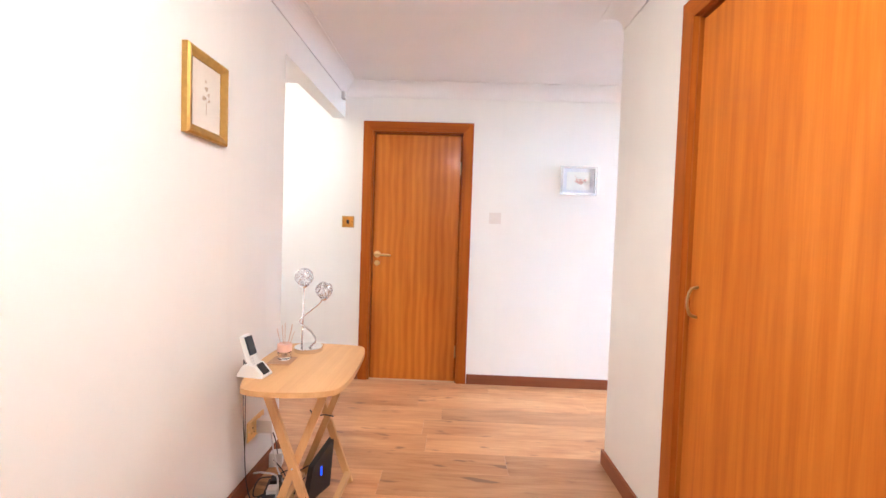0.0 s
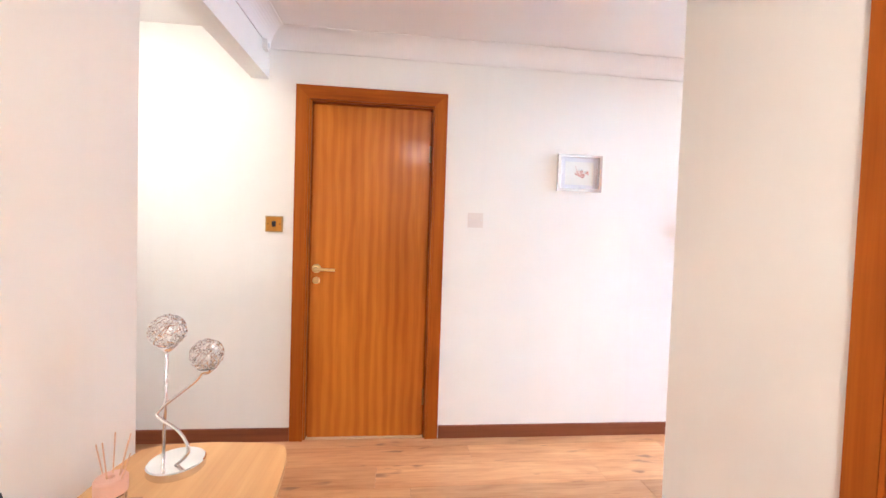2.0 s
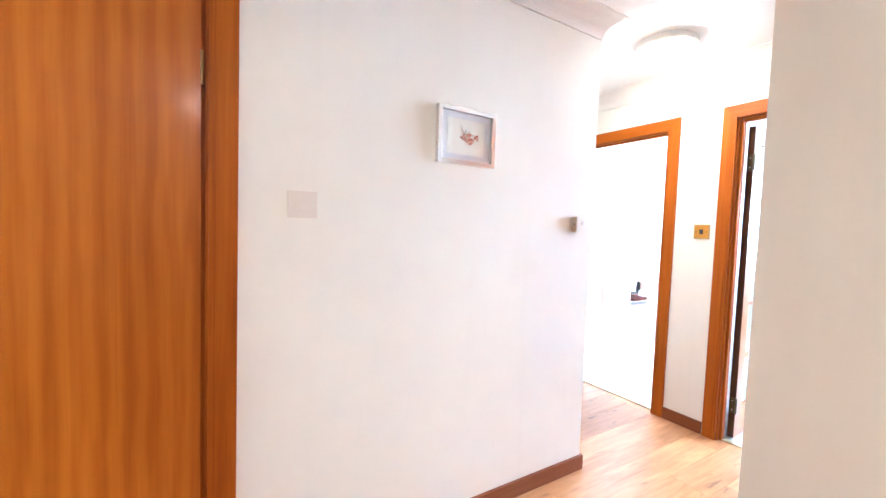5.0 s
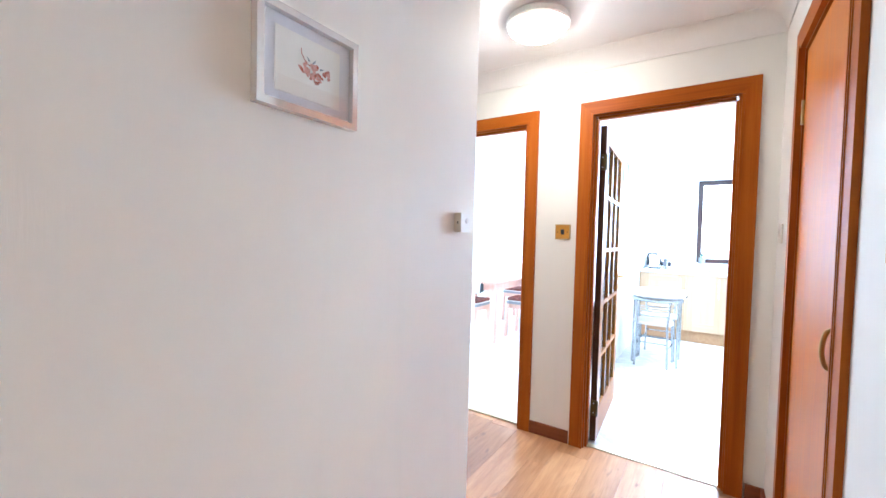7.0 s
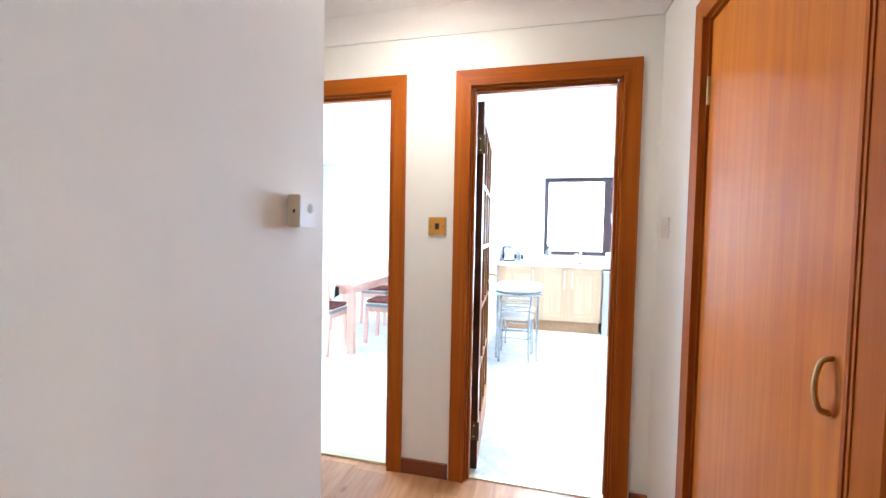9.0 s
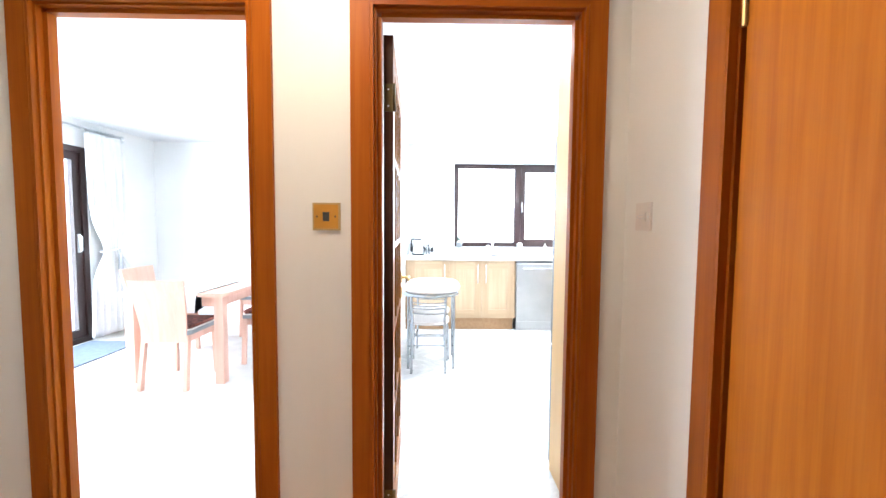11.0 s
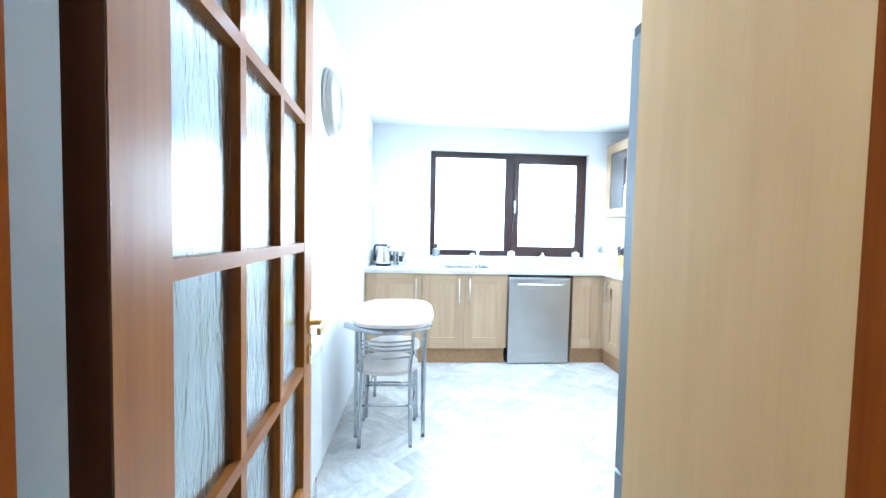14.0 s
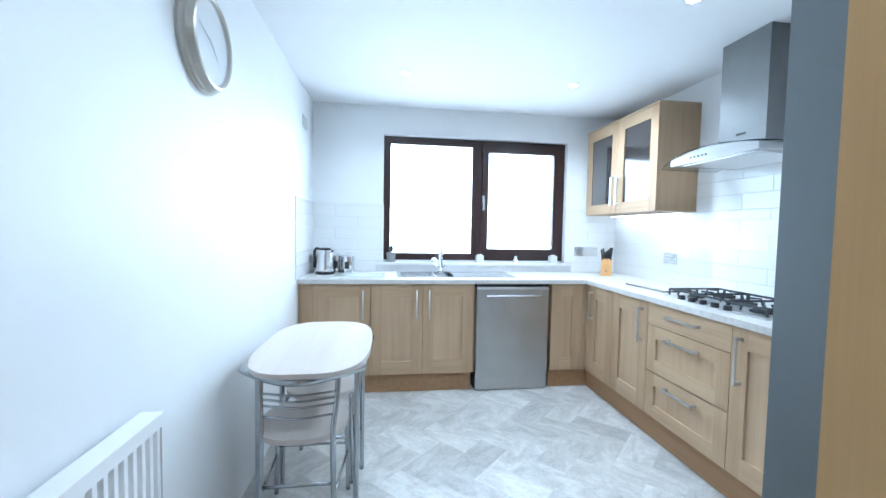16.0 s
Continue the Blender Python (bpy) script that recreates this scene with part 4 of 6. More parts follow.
def face_panel(u0, u1, v0, v1, lift):
    bm = bmesh.new()
    n = Vector((0, 0.94, 0.34))
    q = [Vector(ft(u, v)) + n * lift for u, v in ((u0, v0), (u1, v0), (u1, v1), (u0, v1))]
    q2 = [p - n * 0.004 for p in q]
    a, b = [bm.verts.new(p) for p in q], [bm.verts.new(p) for p in q2]
    bm.faces.new(a)
    bm.faces.new(b[::-1])
    for i in range(4):
        bm.faces.new((a[i], b[i], b[(i + 1) % 4], a[(i + 1) % 4]))
    return bm


ph.matrix_basis = pose(-0.004, 1.765, TZ, 0, 0, -98)
part("screen_panel", face_panel(-0.0200, 0.0200, 0.46, 0.99, 0.005), BLACKP, ph, "glossy black face panel")
part("screen", face_panel(-0.014, 0.014, 0.62, 0.84, 0.0062), plain("grey_screen", (0.03, 0.032, 0.03), 0.3), ph, "grey screen")
for r in range(4):
    for c in range(3):
        u, v = -0.014 + 0.014 * c, 0.12 + 0.085 * r
        part("key", face_panel(u - 0.005, u + 0.005, v - 0.028, v + 0.028, 0.006), WHITEP if c < 2 else GROUT, ph, "small key")

# ---- under the table ----
plate("socket", "double brass wall socket low on papered wall", "socket", (-0.155, 2.07, 0.275), 90, 0.15, 0.09, BRASS, "socket")
CABLEW, CABLEB = plain("white_cable", (0.72, 0.71, 0.68), 0.5), plain("black_cable", (0.03, 0.03, 0.035), 0.5)
pl = thing("plug_adapter", "white plastic plug in a brass wall socket", "plug", (-0.148, 2.10, 0.27), 90)
part("body", box(-0.028, 0.028, -0.075, 0, -0.03, 0.03), WHITEP, pl, bevel=0.005)
pl2 = solo("power_adapter", box(-0.03, 0.03, -0.022, 0.022, 0, 0.07), WHITEP, "white plastic power adapter hanging by the wall", "power adapter", (-0.115, 2.22, 0.0), 10, 0.005)
rt = thing("router", "black broadband router standing upright with a blue light", "router", (0.17, 2.02, 0.0), 70)
part("body", prism([(-0.09, 0.0), (0.07, 0.0), (0.095, 0.215), (-0.05, 0.15)], "y", -0.014, 0.014), BLACKP, rt, "glossy black body", 0.006)
part("light_bar", box(0.0, 0.008, -0.0152, -0.0138, 0.085, 0.125), glow("blue_light", (0.03, 0.08, 1.0), 0.1), rt, "blue indicator light")
st = thing("extension_block", "black multi-socket extension block on the floor", "extension lead", (0.0, 1.93, 0.0), 12)
part("body", box(-0.045, 0.045, -0.13, 0.13, 0, 0.035), BLACKP, st, bevel=0.006)
for y in (-0.07, 0.0, 0.07):
    part("plug", box(-0.022, 0.022, y - 0.022, y + 0.022, 0.035, 0.075), BLACKP if y else WHITEP, st, bevel=0.005)


def cable(pts, mat, label, r=0.0028):
    return solo("cable", tube(smooth_line(pts, 7), r, 6), mat, label, "cable", smooth=True, group="table cables")


cable([(-0.035, 1.76, 0.655), (-0.09, 1.84, 0.665), (-0.138, 1.93, 0.60), (-0.145, 1.945, 0.40), (-0.140, 1.955, 0.2), (-0.135, 1.96, 0.08), (-0.11, 1.95, 0.006)], CABLEB, "thin dark cable hanging from the phone", 0.002)
cable([(-0.035, 1.78, 0.65), (-0.10, 1.88, 0.64), (-0.142, 1.955, 0.50), (-0.135, 1.945, 0.33), (-0.144, 1.965, 0.15), (-0.12, 1.95, 0.03), (-0.08, 1.93, 0.005)], CABLEB, "thin dark cable hanging from the phone", 0.002)
cable([(-0.09, 2.10, 0.25), (-0.05, 2.06, 0.12), (0.02, 2.0, 0.05), (0.06, 1.98, 0.07), (0.05, 1.92, 0.04)], CABLEW, "white cable curling to the floor", 0.004)
cable([(-0.12, 2.0, 0.09), (-0.06, 1.96, 0.12), (0.0, 1.97, 0.10), (0.02, 1.93, 0.05)], CABLEW, "white cable looping over the extension block", 0.004)
cable([(-0.11, 1.84, 0.04), (-0.06, 1.80, 0.075), (0.0, 1.80, 0.07), (0.04, 1.85, 0.03), (0.09, 1.82, 0.02)], CABLEW, "white cable looping on the floor", 0.004)
cable([(0.12, 2.03, 0.12), (0.06, 2.04, 0.08), (0.0, 2.06, 0.07), (-0.04, 2.02, 0.05)], CABLEB, "black cable from the router")
cable([(0.11, 2.02, 0.07), (0.05, 1.98, 0.02), (-0.02, 2.1, 0.03), (-0.1, 2.16, 0.06)], CABLEB, "black cable from the router")
cable([(-0.10, 2.20, 0.07), (-0.09, 2.15, 0.17), (-0.10, 2.12, 0.24)], CABLEB, "black cable from the adapter")
cable([(0.17, 1.90, 0.44), (0.18, 1.93, 0.40), (0.21, 1.97, 0.39), (0.24, 2.0, 0.37)], CABLEB, "short dark cable end")
rnd = random.Random(11)
for i in range(5):
    x, y = rnd.uniform(-0.09, 0.08), rnd.uniform(1.80, 2.02)
    cable([(x + rnd.uniform(-0.06, 0.06), y + rnd.uniform(-0.08, 0.08), rnd.uniform(0.008, 0.06)) for _ in range(5)], CABLEB, "tangled black cable on the floor", 0.003)

# ---- kitchen window ----
kw = thing("window_1", "dark brown double casement window over the sink", "window", (7.728, 1.921, 1.578), -90, kind="structure")
W2, H2 = 0.875, 0.569


def win_frame(t, x0, x1, z0, z1, fw, y0, y1, names, mat=UPVC, lab=""):
    part(names[0], box(x0, x0 + fw, y0, y1, z0, z1), mat, t, lab, 0.004)
    part(names[0], box(x1 - fw, x1, y0, y1, z0, z1), mat, t, lab, 0.004)
    part(names[1], box(x0 + fw, x1 - fw, y0, y1, z1 - fw, z1), mat, t, lab, 0.004)
    part(names[1], box(x0 + fw, x1 - fw, y0, y1, z0, z0 + fw), mat, t, lab, 0.004)


win_frame(kw, -W2, W2, -H2, H2, 0.05, 0.0, 0.07, ("frame_side", "frame_rail"))
part("mullion", box(-0.026, 0.052, 0.0, 0.07, -H2 + 0.05, H2 - 0.05), UPVC, kw, bevel=0.004)
win_frame(kw, 0.052, W2 - 0.05, -H2 + 0.05, H2 - 0.05, 0.062, -0.012, 0.045, ("sash_side", "sash_rail"))
win_frame(kw, -W2 + 0.05, -0.026, -H2 + 0.05, H2 - 0.05, 0.014, 0.012, 0.05, ("bead_side", "bead_rail"))
for x0, x1, z0, z1 in ((-W2 + 0.062, -0.038, -H2 + 0.062, H2 - 0.062), (0.112, W2 - 0.11, -H2 + 0.11, H2 - 0.11)):
    pn = part("pane", box(x0, x1, 0.028, 0.034, z0, z1), GLASS, kw, "clear glass pane")
    pn.visible_shadow = False
part("window_handle", box(0.055, 0.075, -0.022, -0.012, -0.03, 0.05), SATIN, kw, "silver window handle", 0.003)
part("window_handle_grip", box(0.057, 0.073, -0.045, -0.030, -0.09, 0.02), SATIN, kw, "silver window handle grip", 0.004)
structure("window_sill", box(7.645, 7.728, 0.985, 2.855, 0.968, 0.992), CERAMIC, "white tiled window sill", 0.004)
structure("window_reveal_base", box(7.728, 7.95, 1.056, 2.784, 0.99, 1.007), GROUT, "outer window sill")

# ---- kitchen cabinets; local x along the front, negative y into the room, the front plane at y = 0 ----


def bar_handle(t, x, z0, z1, y=0.0, flat=True, mat=SATIN):
    if flat:
        bm = box(x - 0.007, x + 0.007, y - 0.036, y - 0.029, z0, z1)
        box(x - 0.007, x + 0.007, y - 0.029, y, z0 + 0.004, z0 + 0.018, bm)
        box(x - 0.007, x + 0.007, y - 0.029, y, z1 - 0.018, z1 - 0.004, bm)
        part("handle", bm, mat, t, "flat satin bar handle")
    else:
        bm = tube([(x, y - 0.032, z0), (x, y - 0.032, z1)], 0.006, 10)
        tube([(x, y - 0.03, z0 + 0.02), (x, y, z0 + 0.02)], 0.005, 8, bm)
        tube([(x, y - 0.03, z1 - 0.02), (x, y, z1 - 0.02)], 0.005, 8, bm)
        part("handle", bm, mat, t, "round satin bar handle", smooth=True)


def shaker(t, x0, x1, z0, z1, rail=0.085, glass_=None, name="door", y=0.0):
    """A framed door; returns the door, of which rails and panel are parts."""
    g = 0.0022
    RV = 1.2 if z1 - z0 > 0.5 and not glass_ else 1.0
    x0, x1, z0, z1 = x0 + g, x1 - g, z0 + g, z1 - g
    d = part(name, box(x0, x0 + rail, y, y + 0.019, z0, z1), OAK, t, bevel=0.0012)
    part("stile", box(x1 - rail, x1, y, y + 0.019, z0, z1), OAK, d, bevel=0.0012)
    part("rail", box(x0 + rail, x1 - rail, y + 0.0004, y + 0.019, z1 - rail * RV, z1), OAKX, d, bevel=0.0035)
    part("rail", box(x0 + rail, x1 - rail, y + 0.0004, y + 0.019, z0, z0 + rail * RV), OAKX, d, bevel=0.0035)
    if glass_:
        part("glass", box(x0 + rail, x1 - rail, y + 0.008, y + 0.012, z0 + rail * RV, z1 - rail * RV), glass_, d, "dark reflective cabinet glass")
    else:
        part("panel", box(x0 + rail - 0.002, x1 - rail + 0.002, y + 0.0135, y + 0.0185, z0 + rail * RV - 0.002, z1 - rail * RV + 0.002), OAKP, d)
    return d


def base_unit(at, rz, w, doors, label, depth=0.55, z0=0.15, z1=0.868, flat=True):
    """doors: list of (x0, x1, handle x or None)."""
    t = thing("base_cabinet", label, "kitchen cabinet", at, rz, "kitchen base cabinets")
    part("carcass", box(0.001, w - 0.001, 0.021, depth, z0, z1 + 0.002), OAK, t)
    for x0, x1, hx in doors:
        shaker(t, x0, x1, z0, z1)
        if hx is not None:
            bar_handle(t, hx, z1 - 0.275, z1 - 0.045, flat=flat)
    return t


FX = 7.09
lab = "light oak base cabinet with framed doors under a pale worktop"
base_unit((FX, 3.418, 0), -90, 0.543, [(0.03, 0.543, 0.487)], "light oak single base cabinet with a framed door beside the wall", flat=False)
base_unit((FX, 2.875, 0), -90, 0.81, [(0.0, 0.405, 0.355), (0.405, 0.81, 0.455)], "light oak double base cabinet with framed doors under the sink", flat=False)
lc = base_unit((FX, 1.410, 0), -90, 0.308, [(0.0, 0.27, None)], "light oak corner base cabinet beside the dishwasher")
part("filler", box(0.271, 0.308, 0.0, 0.021, 0.15, 0.868), OAK, lc)
base_unit((FX, 2.065, 0), -90, 0.022, [], "narrow light oak end panel beside the dishwasher")
RY = 1.10
nc = base_unit((7.088, RY, 0), 180, 0.378, [(0.045, 0.378, 0.09)], "light oak narrow corner cabinet with a framed door")
part("filler", box(0.0, 0.0445, 0.0, 0.021, 0.15, 0.868), OAK, nc)
base_unit((6.71, RY, 0), 180, 0.40, [(0.0, 0.40, 0.345)], "light oak base cabinet with one framed door")
dr = thing("drawer_cabinet", "light oak cabinet with three drawers under the hob", "kitchen cabinet", (6.31, RY, 0), 180, "kitchen base cabinets")
part("carcass", box(0.001, 0.619, 0.021, 0.55, 0.15, 0.870), OAK, dr)
top = part("drawer_front", box(0.0015, 0.6185, 0, 0.019, 0.730, 0.8665), OAKX, dr, bevel=0.0015)
for z0, z1 in ((0.435, 0.727), (0.15, 0.432)):
    shaker(dr, 0, 0.62, z0, z1, 0.078, name="drawer_front")
for z in (0.806, 0.668, 0.375):
    bm = box(0.19, 0.43, -0.036, -0.029, z - 0.007, z + 0.007)
    box(0.194, 0.208, -0.029, 0, z - 0.007, z + 0.007, bm)
    box(0.412, 0.426, -0.029, 0, z - 0.007, z + 0.007, bm)
    part("handle", bm, SATIN, dr, "flat satin bar handle")
base_unit((5.69, RY, 0), 180, 0.50, [(0.0, 0.50, 0.055)], "light oak base cabinet with a framed door near the fridge")
base_unit((5.19, RY, 0), 180, 0.60, [(0.0, 0.60, 0.055)], "light oak base cabinet with a framed door near the fridge")

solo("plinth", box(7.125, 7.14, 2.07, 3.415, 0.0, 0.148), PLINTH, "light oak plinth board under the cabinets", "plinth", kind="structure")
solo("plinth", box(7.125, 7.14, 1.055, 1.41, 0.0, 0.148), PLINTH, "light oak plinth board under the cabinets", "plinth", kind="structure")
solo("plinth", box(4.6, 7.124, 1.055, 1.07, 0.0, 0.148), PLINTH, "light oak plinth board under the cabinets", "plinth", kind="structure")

# worktop: one continuous sheet with an inner corner
bmq = prism([(7.068, 3.42), (7.668, 3.42), (7.668, 2.64), (7.23, 2.64), (7.23, 2.19), (7.668, 2.19), (7.668, 0.522), (4.55, 0.522), (4.55, 1.125), (7.048, 1.125), (7.068, 1.145)], "z", 0.872, 0.905)
box(7.58, 7.668, 2.1895, 2.6405, 0.872, 0.905, bmq)
solo("worktop", bmq, WORKTOP, "pale speckled laminate worktop on oak cabinets", "worktop", bevel=0.005)

dw = thing("dishwasher", "brushed steel freestanding dishwasher between oak cabinets", "dishwasher", (7.07, 1.742, 0), -90)
part("body", box(-0.298, 0.298, 0.03, 0.57, 0.01, 0.846), SATIN, dw, "grey steel casing")
part("door", box(-0.298, 0.298, 0.0, 0.03, 0.115, 0.826), STEEL, dw, "brushed steel door", 0.004)
part("top_lip", box(-0.30, 0.30, -0.006, 0.04, 0.828, 0.838), SATIN, dw, bevel=0.003)
# near-black block fills the open gap, painting in its shade
part("top_recess", box(-0.30, 0.30, 0.012, 0.55, 0.8465, 0.870), DARKGAP, dw, "dark block standing for the shade under the worktop")
part("kick_panel", box(-0.298, 0.298, 0.006, 0.03, 0.012, 0.112), STEEL, dw, "brushed steel kick panel", 0.003)
part("handle", tube(smooth_line([(-0.215, 0, 0.775), (-0.21, -0.035, 0.78), (-0.1, -0.042, 0.782), (0.1, -0.042, 0.782), (0.21, -0.035, 0.78), (0.215, 0, 0.775)]), 0.011, 10), CHROME, dw, "curved bar handle", smooth=True)

# wall cabinet with glass doors
DARKGLASS = plain("cabinet_glass", (0.035, 0.03, 0.028), 0.03, vary=0.3, scale=5, coat=1.0, spec=0.9)
wc = thing("wall_cabinet", "light oak wall cabinet with two dark glass doors", "kitchen cabinet", (7.668, 0.85, 0), 180)
part("body", box(0.0, 1.035, 0.020, 0.327, 1.462, 2.230), OAK, wc)
for x0, x1, hx in ((0.02, 0.53, 0.49), (0.53, 1.035, 0.57)):
    shaker(wc, x0, x1, 1.462, 2.230, 0.085, DARKGLASS)
    bar_handle(wc, hx, 1.53, 1.77)
part("top_trim", box(-0.0, 1.035, 0.0, 0.327, 2.232, 2.245), OAKX, wc)

# hood
HOODST = plain("hood_steel", (0.24, 0.245, 0.25), 0.36, 1.0, 0.12, 3, (1, 1, 1), 0.03, 200)
hd = thing("cooker_hood", "steel chimney hood with a curved glass canopy over the hob", "cooker hood", (6.01, 0.522, 0), 0)
part("chimney", box(-0.15, 0.15, 0.0, 0.28, 1.80, 2.398), HOODST, hd, "brushed steel chimney", 0.002)
part("chimney_sleeve", box(-0.144, 0.144, 0.002, 0.274, 1.780, 1.80), SATIN, hd)
bm = bmesh.new()
N = 18
rows_ = []
for k in range(N + 1):
    u = -0.44 + 0.88 * k / N
    zz = 1.786 - 0.060 * (abs(u) / 0.44) ** 2.2
    yf = 0.50 - 0.07 * (abs(u) / 0.44) ** 2
    rows_.append([bm.verts.new(p) for p in ((u, 0.02, zz), (u, yf, zz), (u, yf, zz - 0.006), (u, 0.02, zz - 0.006))])
for a, b in zip(rows_, rows_[1:]):
    for i in range(4):
        bm.faces.new((a[i], a[(i + 1) % 4], b[(i + 1) % 4], b[i]))
bm.faces.new(rows_[0])
bm.faces.new(rows_[-1][::-1])
part("glass_canopy", bm, glass("canopy_glass", 0.0, (0.85, 0.93, 0.93)), hd, "curved glass canopy")
part("motor_housing", prism([(-0.30, 1.716), (0.30, 1.716), (0.30, 1.750), (0.20, 1.768), (0.10, 1.777), (-0.10, 1.777), (-0.20, 1.768), (-0.30, 1.750)], "y", 0.02, 0.470), STEEL, hd, "steel housing", 0.003)
part("filter", box(-0.24, 0.24, 0.06, 0.43, 1.711, 1.716), SATIN, hd, "metal grease filter")
for k in range(5):
    part("button", lathe([(0, 0), (0.006, 0), (0.006, 0.003), (0, 0.003)], 10, center=(0.02 + 0.028 * k, 0.470, 1.745), axis="y"), BLACKP, hd)
part("badge", box(-0.03, 0.03, 0.28, 0.282, 1.855, 1.868), BLACKP, hd, "dark badge")

# hob
hb = thing("gas_hob", "steel gas hob with black pan supports on the worktop", "hob", (5.95, 0.82, 0.905))
part("tray", box(-0.34, 0.34, -0.24, 0.19, 0.0, 0.012), STEEL, hb, "brushed steel hob tray", 0.005)
IRON = plain("cast_iron", (0.03, 0.032, 0.038), 0.6, vary=0.3)
for cx, cy, r in ((-0.22, 0.07, 0.045), (-0.22, -0.12, 0.035), (0.0, -0.02, 0.055), (0.22, 0.07, 0.035), (0.22, -0.12, 0.045)):
    part("burner", lathe([(0, 0.012), (r * 1.3, 0.012), (r * 1.3, 0.018), (r, 0.022), (r, 0.030), (r * 0.85, 0.034), (0, 0.034)], 24, center=(cx, cy, 0)), IRON, hb, "round black burner")
    bm = bmesh.new()
    for k in range(4):
        a = math.pi / 4 + k * math.pi / 2
        dx, dy = math.cos(a), math.sin(a)
        tube([(cx + dx * 0.025, cy + dy * 0.025, 0.050), (cx + dx * 0.085, cy + dy * 0.085, 0.050), (cx + dx * 0.095, cy + dy * 0.095, 0.012)], 0.0055, 6, bm)
    part("pan_support", bm, IRON, hb, "black cast iron pan support")
for x0, x1 in ((-0.325, -0.115), (-0.105, 0.105), (0.115, 0.325)):
    bm = bmesh.new()
    z = 0.048
    for a, b in (((x0, -0.175), (x1, -0.175)), ((x1, -0.175), (x1, 0.165)), ((x1, 0.165), (x0, 0.165)), ((x0, 0.165), (x0, -0.175))):
        tube([(*a, z), (*b, z)], 0.006, 6, bm)
        tube([(*a, z), (*a, 0.012)], 0.006, 6, bm)
    part("pan_grid", bm, IRON, hb, "black cast iron pan grid")
for k in range(5):
    part("knob", lathe([(0, 0.012), (0.020, 0.012), (0.018, 0.035), (0, 0.036)], 18, center=(-0.16 + 0.08 * k, 0.215 - 0.0, 0)), BLACKP, hb, "black control knob")
solo("chopping_board", box(-0.2, 0.2, -0.13, 0.13, 0, 0.010), glass("board_glass", 0.15, (0.95, 0.9, 0.85)), "glass worktop saver beside the hob", "chopping board", (6.62, 0.80, 0.9055), 2, 0.003)
solo("chopping_board", box(-0.2, 0.2, -0.13, 0.13, 0, 0.008), WORKTOP, "pale rectangular board on the worktop", "chopping board", (6.62, 0.80, 0.917), 4, 0.003)
solo("worktop_saver", box(-0.20, 0.20, -0.15, 0.15, 0, 0.006), plain("pale_green_glass_slab", (0.62, 0.68, 0.66), 0.06, vary=0.02), "pale green glass worktop saver", "chopping board", (7.34, 2.97, 0.9055), 90, 0.002)

kb = thing("knife_block", "wooden knife block holding black handled knives", "knife block", (7.40, 0.76, 0.9055), -32)
part("block", prism([(-0.05, 0), (0.05, 0), (0.06, 0.10), (-0.005, 0.155)], "y", -0.045, 0.045), BEECHZ, kb, "beech block", 0.004)
part("front_panel", prism([(-0.058, 0.0), (-0.052, 0.0), (-0.022, 0.105), (-0.028, 0.105)], "y", -0.045, 0.045), BEECHZ, kb)
rnd = random.Random(6)
for i in range(7):
    y = -0.033 + 0.011 * i
    b0 = Vector((0.0 + 0.012 * (i % 3), y, 0.13))
    part("knife_handle", tube([b0, b0 + Vector((-0.035 + 0.03 * (i % 2), 0.004 * (i - 3), 0.085 + 0.05 * rnd.random()))], [0.006, 0.0085], 8), BLACKP, kb, "black knife handle", smooth=True)
part("badge", lathe([(0, 0), (0.010, 0), (0.010, 0.0015), (0, 0.0015)], 16, center=(-0.0495, 0.0, 0.045), axis="x"), SEPIA, kb, "small round burnt mark")

kt = thing("kettle", "polished steel jug kettle with a black handle", "kettle", (7.46, 3.275, 0.9055), 60)
part("power_base", lathe([(0, 0), (0.078, 0), (0.08, 0.004), (0.078, 0.018), (0, 0.018)], 32), BLACKP, kt, "round black power base")
part("body", lathe([(0, 0.019), (0.074, 0.019), (0.076, 0.03), (0.068, 0.10), (0.058, 0.19), (0.056, 0.20), (0.0, 0.205)], 36), CHROME, kt, "polished steel body", smooth=True)
part("lid", lathe([(0, 0.206), (0.048, 0.205), (0.040, 0.218), (0.0, 0.222)], 28), BLACKP, kt, "black lid", smooth=True)
part("handle", tube(smooth_line([(0.05, 0, 0.205), (0.085, 0, 0.212), (0.110, 0, 0.185), (0.108, 0, 0.12), (0.085, 0, 0.06)]), 0.012, 10, squash=0.8), BLACKP, kt, "curved black handle", smooth=True)
part("spout", prism([(-0.05, 0.175), (-0.085, 0.202), (-0.05, 0.20)], "y", -0.018, 0.018), CHROME, kt, "short steel spout")
for x, y in ((7.53, 3.095), (7.58, 3.365), (7.61, 3.20)):
    cn = thing("canister", "polished steel storage canister beside the kettle", "canister", (x, y, 0.9055), 0, "canisters")
    part("body", lathe([(0, 0), (0.056, 0), (0.056, 0.145), (0, 0.145)], 30), CHROME, cn, smooth=False)
    part("lid", lathe([(0, 0.1455), (0.058, 0.1455), (0.058, 0.156), (0.052, 0.161), (0, 0.161)], 30), SATIN, cn, "metal lid")
    part("window", box(-0.059, -0.054, -0.02, 0.02, 0.04, 0.10), BLACKP, cn, "dark oval window", 0.001)

